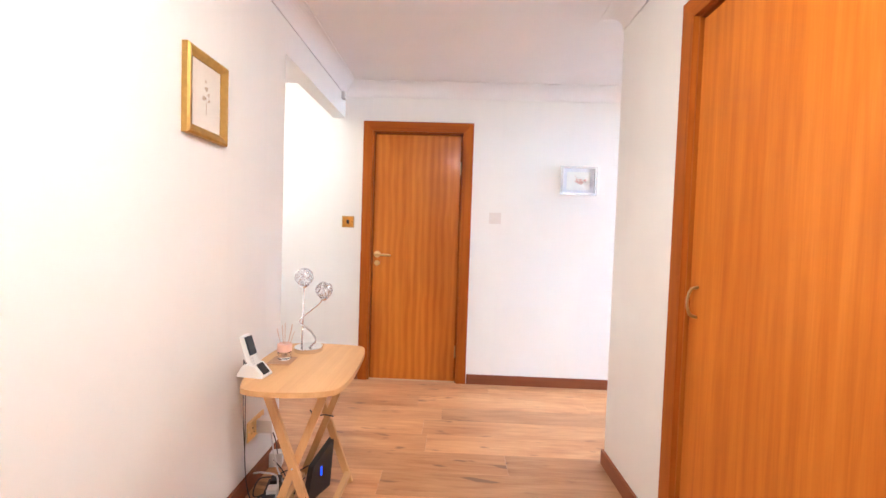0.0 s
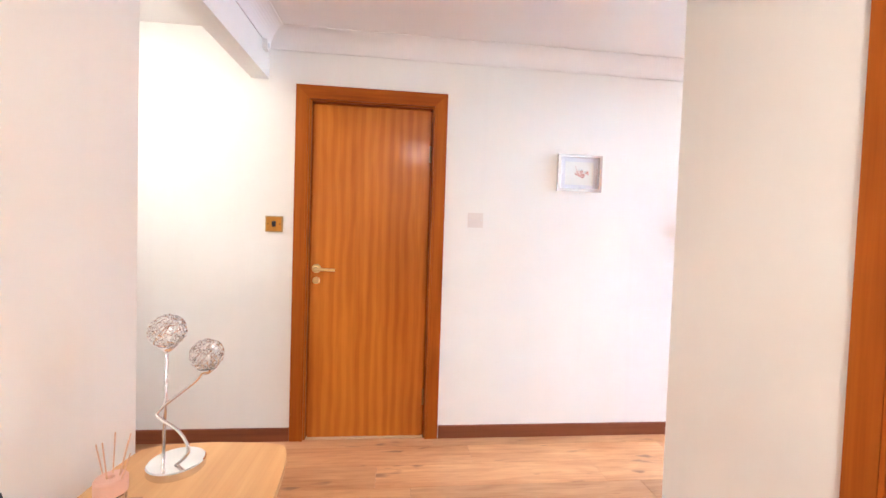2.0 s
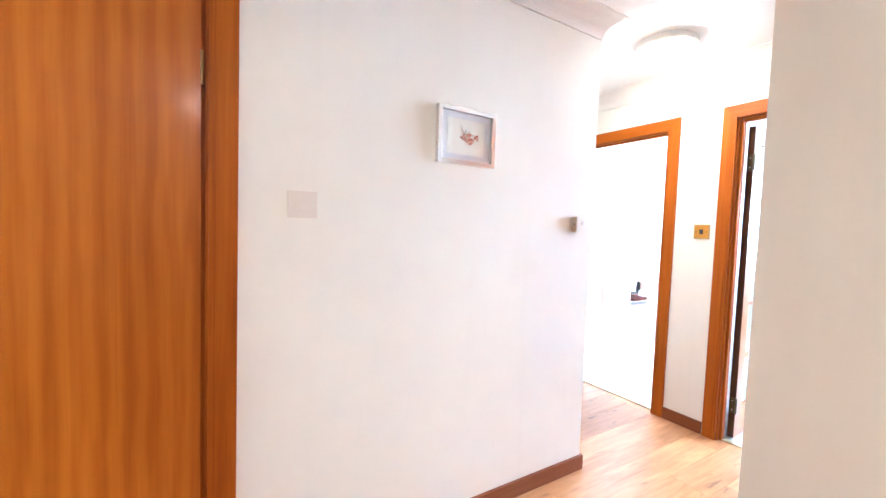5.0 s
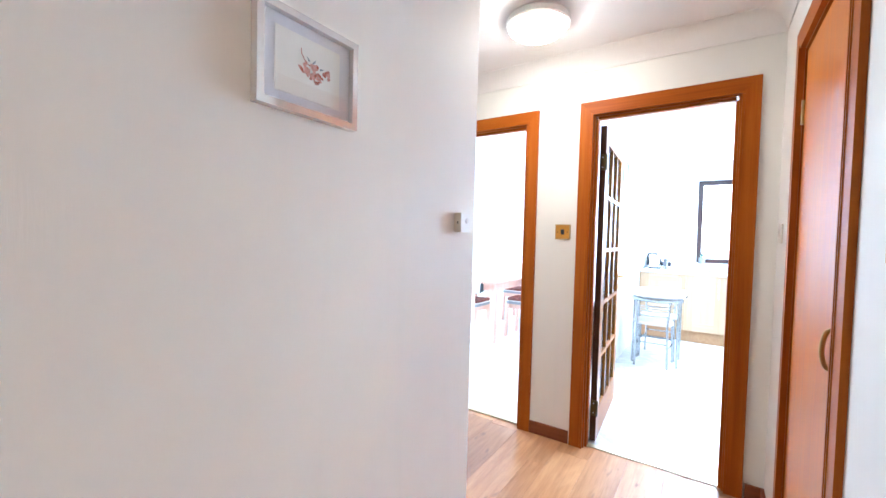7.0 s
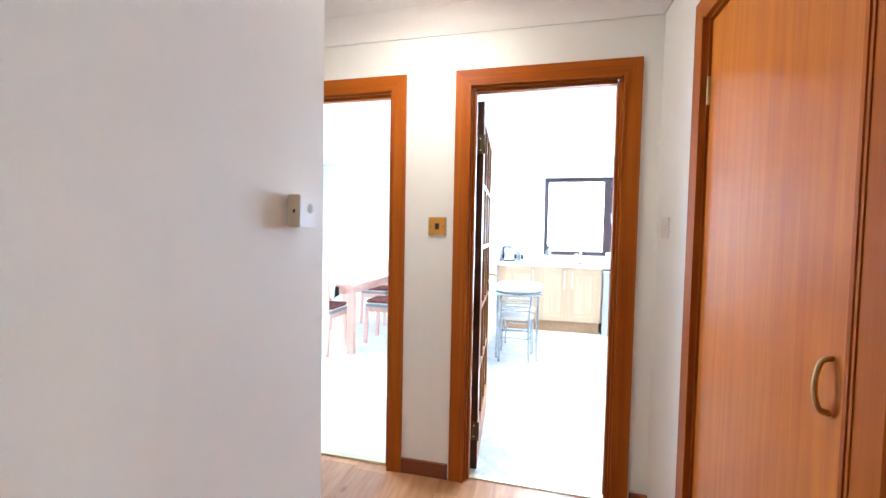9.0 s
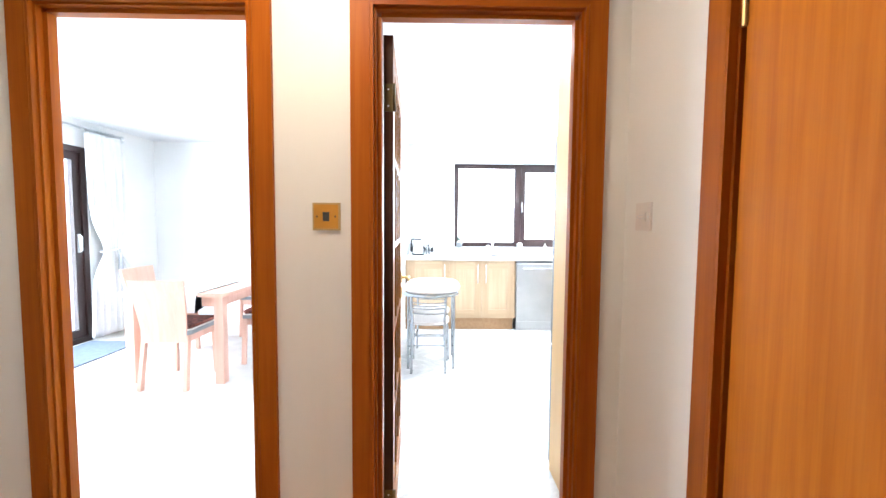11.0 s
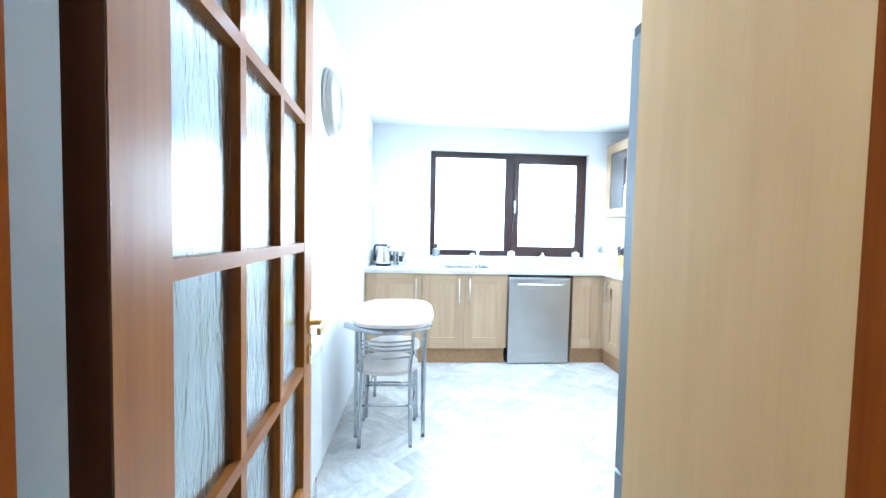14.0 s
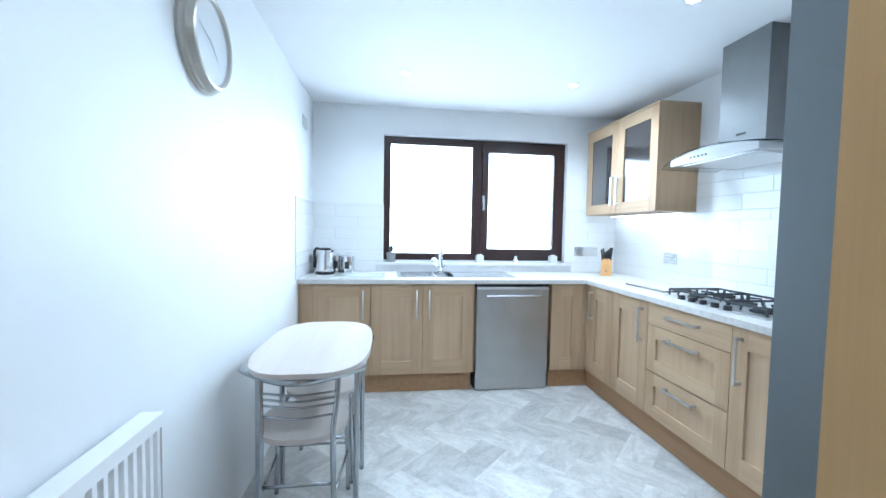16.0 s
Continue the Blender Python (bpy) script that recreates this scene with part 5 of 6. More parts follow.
# sink and tap
sk = thing("sink", "inset steel sink with two bowls and a drainer", "sink", (7.42, 2.17, 0.905), 0)
ST = plain("sink_steel", (0.72, 0.72, 0.73), 0.22, 1.0, 0.05, 12)
bm = bmesh.new()
for x0, x1, y0, y1 in ((-0.22, 0.22, -0.50, -0.47), (-0.22, 0.22, 0.47, 0.50), (-0.22, -0.19, -0.47, 0.47), (0.16, 0.22, -0.47, 0.47),
                       (-0.19, 0.16, -0.02, 0.02), (-0.19, 0.16, 0.17, 0.19)):
    box(x0, x1, y0, y1, 0.0006, 0.004, bm)
part("rim", bm, ST, sk, "steel sink rim")
part("drainer", box(-0.19, 0.16, -0.47, -0.02, 0.0004, 0.0016), ST, sk, "ribbed steel drainer")
for y0, y1 in ((0.19, 0.47), (0.02, 0.17)):
    bm = box(-0.188, 0.158, y0, y1, -0.0335, -0.031)
    for q_ in ((-0.1895, -0.188, y0, y1), (0.158, 0.1595, y0, y1), (-0.188, 0.158, y0 - 0.0012, y0), (-0.188, 0.158, y1 - 0.0015, y1 - 0.0003)):
        box(*q_, -0.031, 0.001, bm)
    part("bowl", bm, ST, sk, "steel sink bowl")
for k in range(8):
    part("drainer_rib", box(-0.16, 0.13, -0.43 + 0.05 * k, -0.415 + 0.05 * k, 0.0016, 0.0040), ST, sk, bevel=0.001)
tp = thing("mixer_tap", "tall chrome mixer tap on the sink", "tap", (7.59, 2.27, 0.9092), 0)
part("column", lathe([(0, 0), (0.024, 0), (0.022, 0.015), (0.015, 0.03), (0.0135, 0.235), (0, 0.24)], 20), CHROME, tp, "chrome column", smooth=True)
part("spout", tube(smooth_line([(0, 0, 0.20), (-0.03, 0, 0.228), (-0.10, 0, 0.225), (-0.15, 0, 0.20), (-0.158, 0, 0.17)]), 0.010, 12), CHROME, tp, "chrome spout", smooth=True)
for sy in (-1, 1):
    part("tap_lever", tube([(0, sy * 0.012, 0.05), (-0.01, sy * 0.055, 0.065)], [0.009, 0.007], 10), CHROME, tp, "chrome lever", smooth=True)

# ornaments on the sill
pp = thing("plant_pot", "small grey pot with a dark leafy plant on the sill", "plant", (7.690, 2.72, 0.9925), 0)
part("pot", lathe([(0, 0), (0.036, 0), (0.044, 0.085), (0.039, 0.085), (0.035, 0.075), (0, 0.075)], 20), plain("grey_pot", (0.24, 0.25, 0.25), 0.6), pp, "grey pot")
LEAF = plain("dark_leaf", (0.035, 0.06, 0.035), 0.5, vary=0.3, scale=60)
rnd = random.Random(21)
for i in range(12):
    a, l, up = rnd.uniform(0, 6.28), rnd.uniform(0.03, 0.052), rnd.uniform(0.04, 0.10)
    c, s = math.cos(a), math.sin(a)
    bm = bmesh.new()
    v = [bm.verts.new(p) for p in ((0, 0, 0.075), (c * l * 0.5 - s * 0.010, s * l * 0.5 + c * 0.010, 0.075 + up * 0.6), (c * l, s * l, 0.075 + up),
                                   (c * l * 0.5 + s * 0.010, s * l * 0.5 - c * 0.010, 0.075 + up * 0.6))]
    bm.faces.new(v)
    part("leaf", bm, LEAF, pp, "dark green leaf")
for y, lab_ in ((1.885, "square frosted glass candle holder on the sill"), (1.155, "square frosted glass candle holder on the sill")):
    ch = thing("candle_holder", lab_, "candle holder", (7.686, y, 0.9925), 0, "sill candle holders")
    part("glass_cup", box(-0.03, 0.03, -0.034, 0.034, 0, 0.068), plain("frosted_candle_glass", (0.72, 0.74, 0.73), 0.15, vary=0.04), ch, "thick frosted glass cup", 0.004)
    part("candle", lathe([(0, 0.069), (0.022, 0.069), (0.022, 0.078), (0, 0.079)], 16), WHITEP, ch, "white tealight")
orn = solo("ornament", lathe([(0, 0), (0.026, 0), (0.028, 0.012), (0.022, 0.030), (0.010, 0.042), (0.013, 0.052), (0.009, 0.062), (0, 0.065)], 20), WHITEP,
           "small white bird-like ceramic ornament on the sill", "ornament", (7.686, 1.53, 0.9925), smooth=True)
orn2 = solo("ornament", lathe([(0, 0), (0.030, 0), (0.034, 0.015), (0.020, 0.04), (0.0, 0.045)], 20), WHITEP,
            "low white ceramic ornament behind the tap", "ornament", (7.686, 2.32, 0.9925), smooth=True)

SOCKETM = plain("polished_socket_plate", (0.80, 0.80, 0.80), 0.18, 0.8, 0.04, 20)
for y in (0.905, 0.785):
    plate("socket", "polished steel kitchen socket on white tiles", "socket", (7.662, y, 1.11), -90, 0.088 if y > 0.85 else 0.146, 0.088, SOCKETM, "socket", "kitchen sockets")
plate("socket", "polished steel double socket on white tiles near the hob", "socket", (6.87, 0.528, 1.105), 180, 0.146, 0.088, SOCKETM, "socket", "kitchen sockets")

vt = thing("wall_vent", "small grey slatted wall vent high by the corner", "vent", (7.33, 3.42, 2.13), 0)
part("frame", box(-0.075, 0.075, -0.008, 0, -0.045, 0.045), SATIN, vt, bevel=0.002)
for k in range(6):
    part("slat", box(-0.065, 0.065, -0.012, -0.008, -0.038 + 0.013 * k, -0.032 + 0.013 * k), GROUT, vt)

ck = thing("wall_clock", "round silver-grey wall clock with a pale dial", "clock", (5.586, 3.42, 1.955), 0)
CK = plain("clock_case", (0.50, 0.48, 0.43), 0.35, 0.6)
part("case", lathe([(0, 0), (0.178, 0), (0.180, -0.012), (0.172, -0.020), (0.172, -0.028), (0.158, -0.048), (0.150, -0.052), (0.145, -0.046), (0.145, -0.030), (0, -0.030)], 48, axis="y"), CK, ck, "moulded silver-grey case", smooth=False)
part("dial", lathe([(0, -0.0302), (0.144, -0.0302), (0.144, -0.032), (0, -0.032)], 48, axis="y"), plain("clock_dial", (0.50, 0.52, 0.53), 0.6), ck, "pale dial")
for k in range(12):
    a = k * math.pi / 6
    part("hour_mark", prism(
        [(math.sin(a) * r + math.cos(a) * w, math.cos(a) * r - math.sin(a) * w) for r, w in ((0.116, -0.003), (0.116, 0.003), (0.134, 0.003), (0.134, -0.003))], "y", -0.0335, -0.0322),
        GROUT, ck)
for a, l in ((2.3, 0.07), (-1.2, 0.10)):
    part("hand", prism([(math.sin(a) * r + math.cos(a) * w, math.cos(a) * r - math.sin(a) * w) for r, w in ((-0.02, -0.003), (-0.02, 0.003), (l, 0.002), (l, -0.002))], "y", -0.037, -0.0355),
         plain("clock_hand", (0.25, 0.25, 0.25), 0.4), ck, "thin grey hand")
part("crystal", lathe([(0, -0.043), (0.146, -0.043), (0.146, -0.0445), (0, -0.0445)], 48, axis="y"), GLASS, ck, "clear clock glass").visible_shadow = False

ra = thing("radiator", "white enamelled panel radiator with a grille top", "radiator", (4.80, 3.42, 0), 0)
RW = plain("radiator_enamel", (0.80, 0.80, 0.80), 0.3, vary=0.02)
x0, x1, n = -0.37, 0.37, 22
pts = []
for k in range(n):
    u = x0 + (x1 - x0) * k / n
    s_ = (x1 - x0) / n
    pts += [(u, -0.060), (u + s_ * 0.3, -0.060), (u + s_ * 0.45, -0.070), (u + s_ * 0.85, -0.070)]
pts += [(x1, -0.060), (x1, -0.045), (x0, -0.045)]
part("panel", prism(pts, "z", 0.175, 0.745), RW, ra, "ribbed white panel")
part("top_grille", box(x0, x1, -0.078, -0.02, 0.748, 0.785), RW, ra, "white top cover", 0.004)
part("side_cover", box(x1 - 0.004, x1 + 0.002, -0.074, -0.02, 0.175, 0.748), RW, ra)
part("bracket", box(-0.3, 0.3, -0.045, 0.0, 0.3, 0.33), RW, ra)
part("pipe", tube([(x1 - 0.02, -0.05, 0.18), (x1 - 0.02, -0.05, 0.0)], 0.0075, 10), CHROME, ra, "pipe", smooth=True)

# downlights; the two at x = 4.6 are unseen, added to continue the rows
for x, y in ((6.88, 2.64), (6.89, 1.38), (5.72, 2.62), (5.75, 1.34), (4.6, 2.62), (4.6, 1.34)):
    dl = thing("downlight", "small round recessed ceiling downlight with a steel rim", "downlight", (x, y, H), 0, "kitchen downlights")
    part("rim", lathe([(0.028, -0.001), (0.043, -0.001), (0.041, -0.005), (0.030, -0.005)], 28), SATIN, dl, smooth=False)
    part("bulb", lathe([(0, -0.002), (0.029, -0.002), (0.029, -0.006), (0.022, -0.010), (0, -0.012)], 24), glow("downlight_lit", (0.95, 0.97, 1.0), SPOT_GLOW), dl, "lit bulb")
# the strip itself is unseen, added to give the glow below the cabinet
ul = thing("under_cabinet_light", "slim lit strip added under the wall cabinet", "strip light", (7.15, 0.60, 1.4605), 0)
part("housing", box(-0.45, 0.45, -0.02, 0.02, -0.010, 0), WHITEP, ul)
part("diffuser", box(-0.44, 0.44, -0.015, 0.015, -0.013, -0.010), glow("strip_lit", (0.95, 0.97, 1.0), STRIP_GLOW), ul, "lit diffuser")

# tall fridge housing beside the doorway
fh = thing("fridge_housing", "tall light oak housing panel around the fridge", "kitchen cabinet", (3.683, 2.415, 0))
part("side_panel", box(0.0, 0.584, -0.020, 0.0, 0.0, 2.20), timber("housing_oak", (0.62, 0.395, 0.165), (0.70, 0.465, 0.205), (0.75, 0.52, 0.25), "z", 0.45, 0.05, 16, 260, wobble=1.6, contrast=1.7), fh, "plain light oak side panel", 0.002)
part("side_panel", box(0.0, 0.575, -0.66, -0.64, 0.0, 2.20), OAK, fh, "plain light oak side panel", 0.002)
part("top_box", box(0.0, 0.56, -0.64, -0.020, 1.84, 2.20), OAK, fh)
fr = thing("fridge_freezer", "tall grey steel fridge freezer in an oak housing", "fridge freezer", (3.695, 2.098, 0))
part("body", box(0.0, 0.555, -0.295, 0.288, 0.02, 1.74), GREYSTEEL, fr, bevel=0.004)
part("door", box(0.573, 0.618, -0.295, 0.312, 0.68, 1.745), GREYSTEEL, fr, "grey steel upper door", 0.008)
part("door", box(0.573, 0.618, -0.295, 0.312, 0.03, 0.67), GREYSTEEL, fr, "grey steel lower door", 0.008)
part("hinge_cap", box(0.50, 0.61, 0.24, 0.312, 1.746, 1.768), BLACKP, fr, "black hinge cap", 0.004)
for z0, z1 in ((0.85, 1.35), (0.35, 0.62)):
    part("handle", tube([(0.665, -0.25, z0), (0.665, -0.25, z1)], 0.009, 10), SATIN, fr, "bar handle", smooth=True)

# ---- bistro table and chairs ----
LAM = timber("bleached_wood", (0.50, 0.44, 0.40), (0.60, 0.545, 0.50), (0.68, 0.63, 0.59), "x", 0.45, 0.05, 9, 160, contrast=1.5)
bt = thing("bistro_table", "small bleached wood table with silver tube legs", "table", (5.94, 3.075, 0))


def stadium(a, b, r, n=10):
    """Half lengths a, b; corner rounding r."""
    pts = []
    for cx, cy, a0 in ((a - r, b - r, 0), (-a + r, b - r, 90), (-a + r, -b + r, 180), (a - r, -b + r, 270)):
        for k in range(n + 1):
            t_ = radians(a0 + 90 * k / n)
            pts.append((cx + r * math.cos(t_), cy + r * math.sin(t_)))
    return pts


def superoval(a, b, p=2.6, n=56):
    out = []
    for k in range(n):
        t_ = 2 * math.pi * k / n
        c, s = math.cos(t_), math.sin(t_)
        out.append((a * math.copysign(abs(c) ** (2 / p), c), b * math.copysign(abs(s) ** (2 / p), s)))
    return out


part("tabletop", prism([(x_, y_ - 0.010) for x_, y_ in superoval(0.422, 0.250, 3.1)], "z", 0.730, 0.750), LAM, bt, "oval bleached wood top", 0.005)
for sx in (-1, 1):
    for sy in (-1, 1):
        x, y = sx * 0.188, sy * 0.205
        part("leg", tube(smooth_line([(x - sx * 0.015, y, 0.712), (x, y, 0.66), (x, y, 0.35), (x, y, 0.002)]), 0.0125, 12), TUBE, bt, "silver tube leg", smooth=True)
    part("cross_rail", tube([(sx * 0.188, -0.205, 0.700), (sx * 0.188, 0.205, 0.700)], 0.010, 10), TUBE, bt, smooth=True)
for sy in (-1, 1):
    part("side_rail", tube([(-0.180, sy * 0.205, 0.700), (0.180, sy * 0.205, 0.700)], 0.010, 10), TUBE, bt, smooth=True)
    for k in range(3):
        part("shelf_rail", tube([(-0.180, sy * (0.05 + 0.06 * k), 0.66), (0.180, sy * (0.05 + 0.06 * k), 0.66)], 0.004, 8), TUBE, bt, smooth=True)


def bistro_chair(at, rz):
    """The back stands at x = 0, the seat towards positive x."""
    t = thing("bistro_chair", "silver tube chair with a round bleached wood seat", "chair", at, rz, "bistro chairs")
    rail = smooth_line([(0.195, -0.252, 0.690), (0.15, -0.21, 0.690), (0.085, -0.13, 0.690), (0.042, -0.06, 0.690), (0.032, 0.0, 0.690),
                        (0.042, 0.06, 0.690), (0.085, 0.13, 0.690), (0.15, 0.21, 0.690), (0.195, 0.252, 0.690)])
    part("top_rail", tube(rail, 0.020, 16), TUBE, t, "thick curved silver top rail", smooth=True)
    for sy in (-1, 1):
        part("rail_cap", lathe([(0, 0), (0.018, 0), (0.018, sy * 0.006), (0, sy * 0.006)], 12, center=(0.196, sy * 0.252, 0.690), axis="y"), BLACKP, t, "black end cap")
        post = smooth_line([(0.103, sy * 0.155, 0.685), (0.085, sy * 0.15, 0.58), (0.062, sy * 0.14, 0.47), (0.06, sy * 0.142, 0.30), (0.055, sy * 0.15, 0.002)])
        part("back_leg", tube(post, 0.0115, 12), TUBE, t, "silver back leg", smooth=True)
        fl = smooth_line([(0.12, sy * 0.150, 0.44), (0.34, sy * 0.155, 0.435), (0.375, sy * 0.158, 0.41), (0.385, sy * 0.165, 0.2), (0.39, sy * 0.17, 0.002)])
        part("front_leg", tube(fl, 0.0105, 12), TUBE, t, "silver front leg", smooth=True)
        part("side_stretcher", tube([(0.058, sy * 0.146, 0.20), (0.387, sy * 0.167, 0.20)], 0.007, 8), TUBE, t, smooth=True)
    for z, bow in ((0.625, 0.03), (0.60, 0.03), (0.575, 0.03), (0.53, 0.03)):
        y = 0.152
        part("back_bar", tube(smooth_line([(0.086, -y, z), (0.086 - bow, 0, z - 0.004), (0.086, y, z)]), 0.005, 8), TUBE, t, smooth=True)
    part("stretcher", tube([(0.058, -0.146, 0.25), (0.058, 0.146, 0.25)], 0.007, 8), TUBE, t, smooth=True)
    part("front_stretcher", tube([(0.387, -0.166, 0.24), (0.387, 0.166, 0.24)], 0.007, 8), TUBE, t, smooth=True)
    part("seat", prism([(x + 0.205, y) for x, y in superoval(0.19, 0.185, 2.4)], "z", 0.440, 0.462), LAM, t, "round bleached wood seat", 0.006)
    return t


c1 = bistro_chair((5.575, 3.094, 0), 0)
copy_thing(c1, pose(6.40, 3.080, 0, 0, 0, 180))

# ---- lounge ----
DT = thing("dining_table", "pale beech extending dining table with square legs", "dining table", (6.05, 5.13, 0))
part("tabletop", prism(stadium(0.70, 0.43, 0.05), "z", 0.722, 0.748), BEECH, DT, "pale beech top", 0.004)
DT.children[0].data.materials[0] = DINING
for sx in (-1, 1):
    for sy in (-1, 1):
        cx, cy = sx * 0.63, sy * 0.355
        part("leg", box(cx - 0.035, cx + 0.035, cy - 0.035, cy + 0.035, 0.0045, 0.722), DINING, DT, "square beech leg", 0.006)
    part("end_apron", box(sx * 0.63 - 0.011, sx * 0.63 + 0.011, -0.32, 0.32, 0.635, 0.722), DINING, DT)
for sy in (-1, 1):
    part("side_apron", box(-0.595, 0.595, sy * 0.355 - 0.011, sy * 0.355 + 0.011, 0.635, 0.722), DINING, DT)
CUSH = plain("patterned_cushion_fabric", (0.26, 0.09, 0.07), 0.9, vary=0.75, scale=38, bumpy=0.4)
PIPING = plain("cream_piping", (0.75, 0.73, 0.68), 0.9)
SEATG = plain("grey_seat_pad", (0.30, 0.32, 0.33), 0.9)


def dining_chair(at, rz):
    """The back at negative x, the seat facing positive x."""
    t = thing("dining_chair", "pale beech dining chair with a tall tapered back and patterned cushion", "dining chair", at, rz, "dining chairs")
    bm = bmesh.new()
    rows2 = []
    for k in range(9):
        z = 0.375 + 0.495 * k / 8
        x = -0.19 - 0.085 * (k / 8) ** 1.3
        hw = 0.165 + 0.045 * (k / 8)
        rows2.append([bm.verts.new(p) for p in ((x, -hw, z), (x, hw, z), (x + 0.016, hw, z), (x + 0.016, -hw, z))])
    for a, b in zip(rows2, rows2[1:]):
        for i in range(4):
            bm.faces.new((a[i], a[(i + 1) % 4], b[(i + 1) % 4], b[i]))
    bm.faces.new(rows2[0])
    bm.faces.new(rows2[-1][::-1])
    part("backrest", bm, DINING, t, "tapered plywood back panel", 0.003)
    for y in (-0.08, 0, 0.08):
        part("bolt", lathe([(0, 0), (0.008, 0), (0.007, -0.004), (0, -0.004)], 12, center=(-0.191, y, 0.45), axis="x"), SATIN, t, "steel bolt head")
    for sy in (-1, 1):
        slat(t, "leg", (-0.165, sy * 0.165, 0.44), (-0.225, sy * 0.175, 0.0045), 0.042, 0.030, DINING)
        slat(t, "leg", (0.19, sy * 0.165, 0.44), (0.205, sy * 0.175, 0.0045), 0.036, 0.030, DINING)
        part("side_rail", box(-0.17, 0.20, sy * 0.165 - 0.011, sy * 0.165 + 0.011, 0.375, 0.432), DINING, t)
    part("front_rail", box(0.18, 0.205, -0.155, 0.155, 0.375, 0.432), DINING, t)
    part("seat_pad", prism([(x + 0.01, y) for x, y in stadium(0.205, 0.195, 0.04)], "z", 0.435, 0.468), SEATG, t, "grey upholstered seat", 0.008)
    part("cushion", prism([(x + 0.01, y) for x, y in stadium(0.195, 0.19, 0.05)], "z", 0.480, 0.505), CUSH, t, "red and cream patterned cushion", 0.009)
    part("piping", prism([(x + 0.01, y) for x, y in stadium(0.203, 0.198, 0.05)], "z", 0.469, 0.480), PIPING, t, "cream cushion edge", 0.003)
    return t


ch1 = dining_chair((5.47, 5.135, 0.0), 0)
copy_thing(ch1, pose(6.12, 5.70, 0, 0, 0, -90))
copy_thing(ch1, pose(6.02, 4.60, 0, 0, 0, 90))
copy_thing(ch1, pose(6.95, 5.1, 0, 0, 0, 180))

bm = bmesh.new()
prof = [(-0.735, 0.60), (-0.722, 0.70), (-0.705, 0.752), (-0.60, 0.7525), (0.0, 0.7525)]
a = [bm.verts.new((x, -0.16, z)) for x, z in prof] + [bm.verts.new((x + 0.004, -0.16, z + 0.003)) for x, z in prof[::-1]]
b = [bm.verts.new((x, 0.16, z)) for x, z in prof] + [bm.verts.new((x + 0.004, 0.16, z + 0.003)) for x, z in prof[::-1]]
bm.faces.new(a)
bm.faces.new(b[::-1])
for i in range(len(a)):
    j = (i + 1) % len(a)
    bm.faces.new((a[i], b[i], b[j], a[j]))
CLOTH = plain("white_cloth", (0.78, 0.78, 0.77), 0.9, vary=0.04, bumpy=0.3, bscale=300)
solo("table_runner", bm, CLOTH, "white cloth draped over the end of the dining table", "table cloth", (6.05, 5.08, 0))
pd = thing("window_2", "dark brown sliding patio doors with clear glass", "patio door", (5.39, 6.90, 0), 0, kind="structure")
win_frame(pd, -1.24, 1.24, 0.0, 2.11, 0.06, -0.04, 0.09, ("frame_side", "frame_rail"))
win_frame(pd, 0.0, 1.18, 0.06, 2.05, 0.085, -0.02, 0.03, ("sash_side", "sash_rail"))
win_frame(pd, -1.18, 0.02, 0.06, 2.05, 0.085, 0.035, 0.08, ("sash_side", "sash_rail"))
for x0, x1, y in ((0.085, 1.095, 0.004), (-1.095, -0.065, 0.056)):
    pn = part("pane", box(x0, x1, y, y + 0.006, 0.145, 1.965), GLASS, pd, "clear glass pane")
    pn.visible_shadow = False
part("door_handle", box(1.118, 1.152, -0.032, -0.02, 0.98, 1.18), SATIN, pd, "silver handle plate", 0.004)
part("door_handle_grip", box(1.126, 1.144, -0.062, -0.046, 1.0, 1.16), SATIN, pd, "silver pull grip", 0.004)

cr = thing("curtain_rail", "metal curtain pole with twisted finial over the patio doors", "curtain pole", (5.6, 6.74, 2.29))
part("pole", tube([(-1.75, 0, 0), (1.36, 0, 0)], 0.011, 12), SATIN, cr, smooth=True)
part("finial", lathe([(0, 0), (0.014, 0.002), (0.017, 0.012), (0.024, 0.03), (0.016, 0.048), (0, 0.052)], 18, center=(1.36, 0, 0), axis="x"), SATIN, cr, "round finial", smooth=True)
part("bracket", tube([(1.05, 0, 0), (1.05, 0.11, 0)], 0.007, 8), SATIN, cr)
for k in range(9):
    bm = bmesh.new()
    cx = 0.86 + 0.05 * k
    ring = [Vector((cx, 0.019 * math.cos(q), 0.019 * math.sin(q))) for q in [2 * math.pi * i / 14 for i in range(15)]]
    tube(ring, 0.003, 6, bm)
    part("ring", bm, SATIN, cr, "curtain ring", smooth=True)

cu = thing("curtain", "pale full length curtain tied back beside the patio doors", "curtain", (6.71, 6.74, 0))
bm = bmesh.new()
NU, NV, prev = 90, 40, None
for j in range(NV + 1):
    z = 2.26 - 2.21 * j / NV
    tie = math.exp(-((z - 1.0) / 0.22) ** 2)
    half = 0.24 * (1 - 0.60 * tie) * (1 + 0.15 * (z < 0.9))
    cx = 0.06 + 0.10 * tie * 0 + 0.02 * math.sin(2 * z)
    amp = 0.035 * (1 - 0.35 * tie)
    row = []
    for i in range(NU + 1):
        u = -1 + 2 * i / NU
        row.append(bm.verts.new((cx + half * u, -0.0 + amp * math.sin(u * 19 + 1.2 * math.sin(3 * u + z)) + 0.008 * math.sin(47 * u + 3 * z), z)))
    if prev:
        for i in range(NU):
            bm.faces.new((prev[i], prev[i + 1], row[i + 1], row[i]))
    prev = row
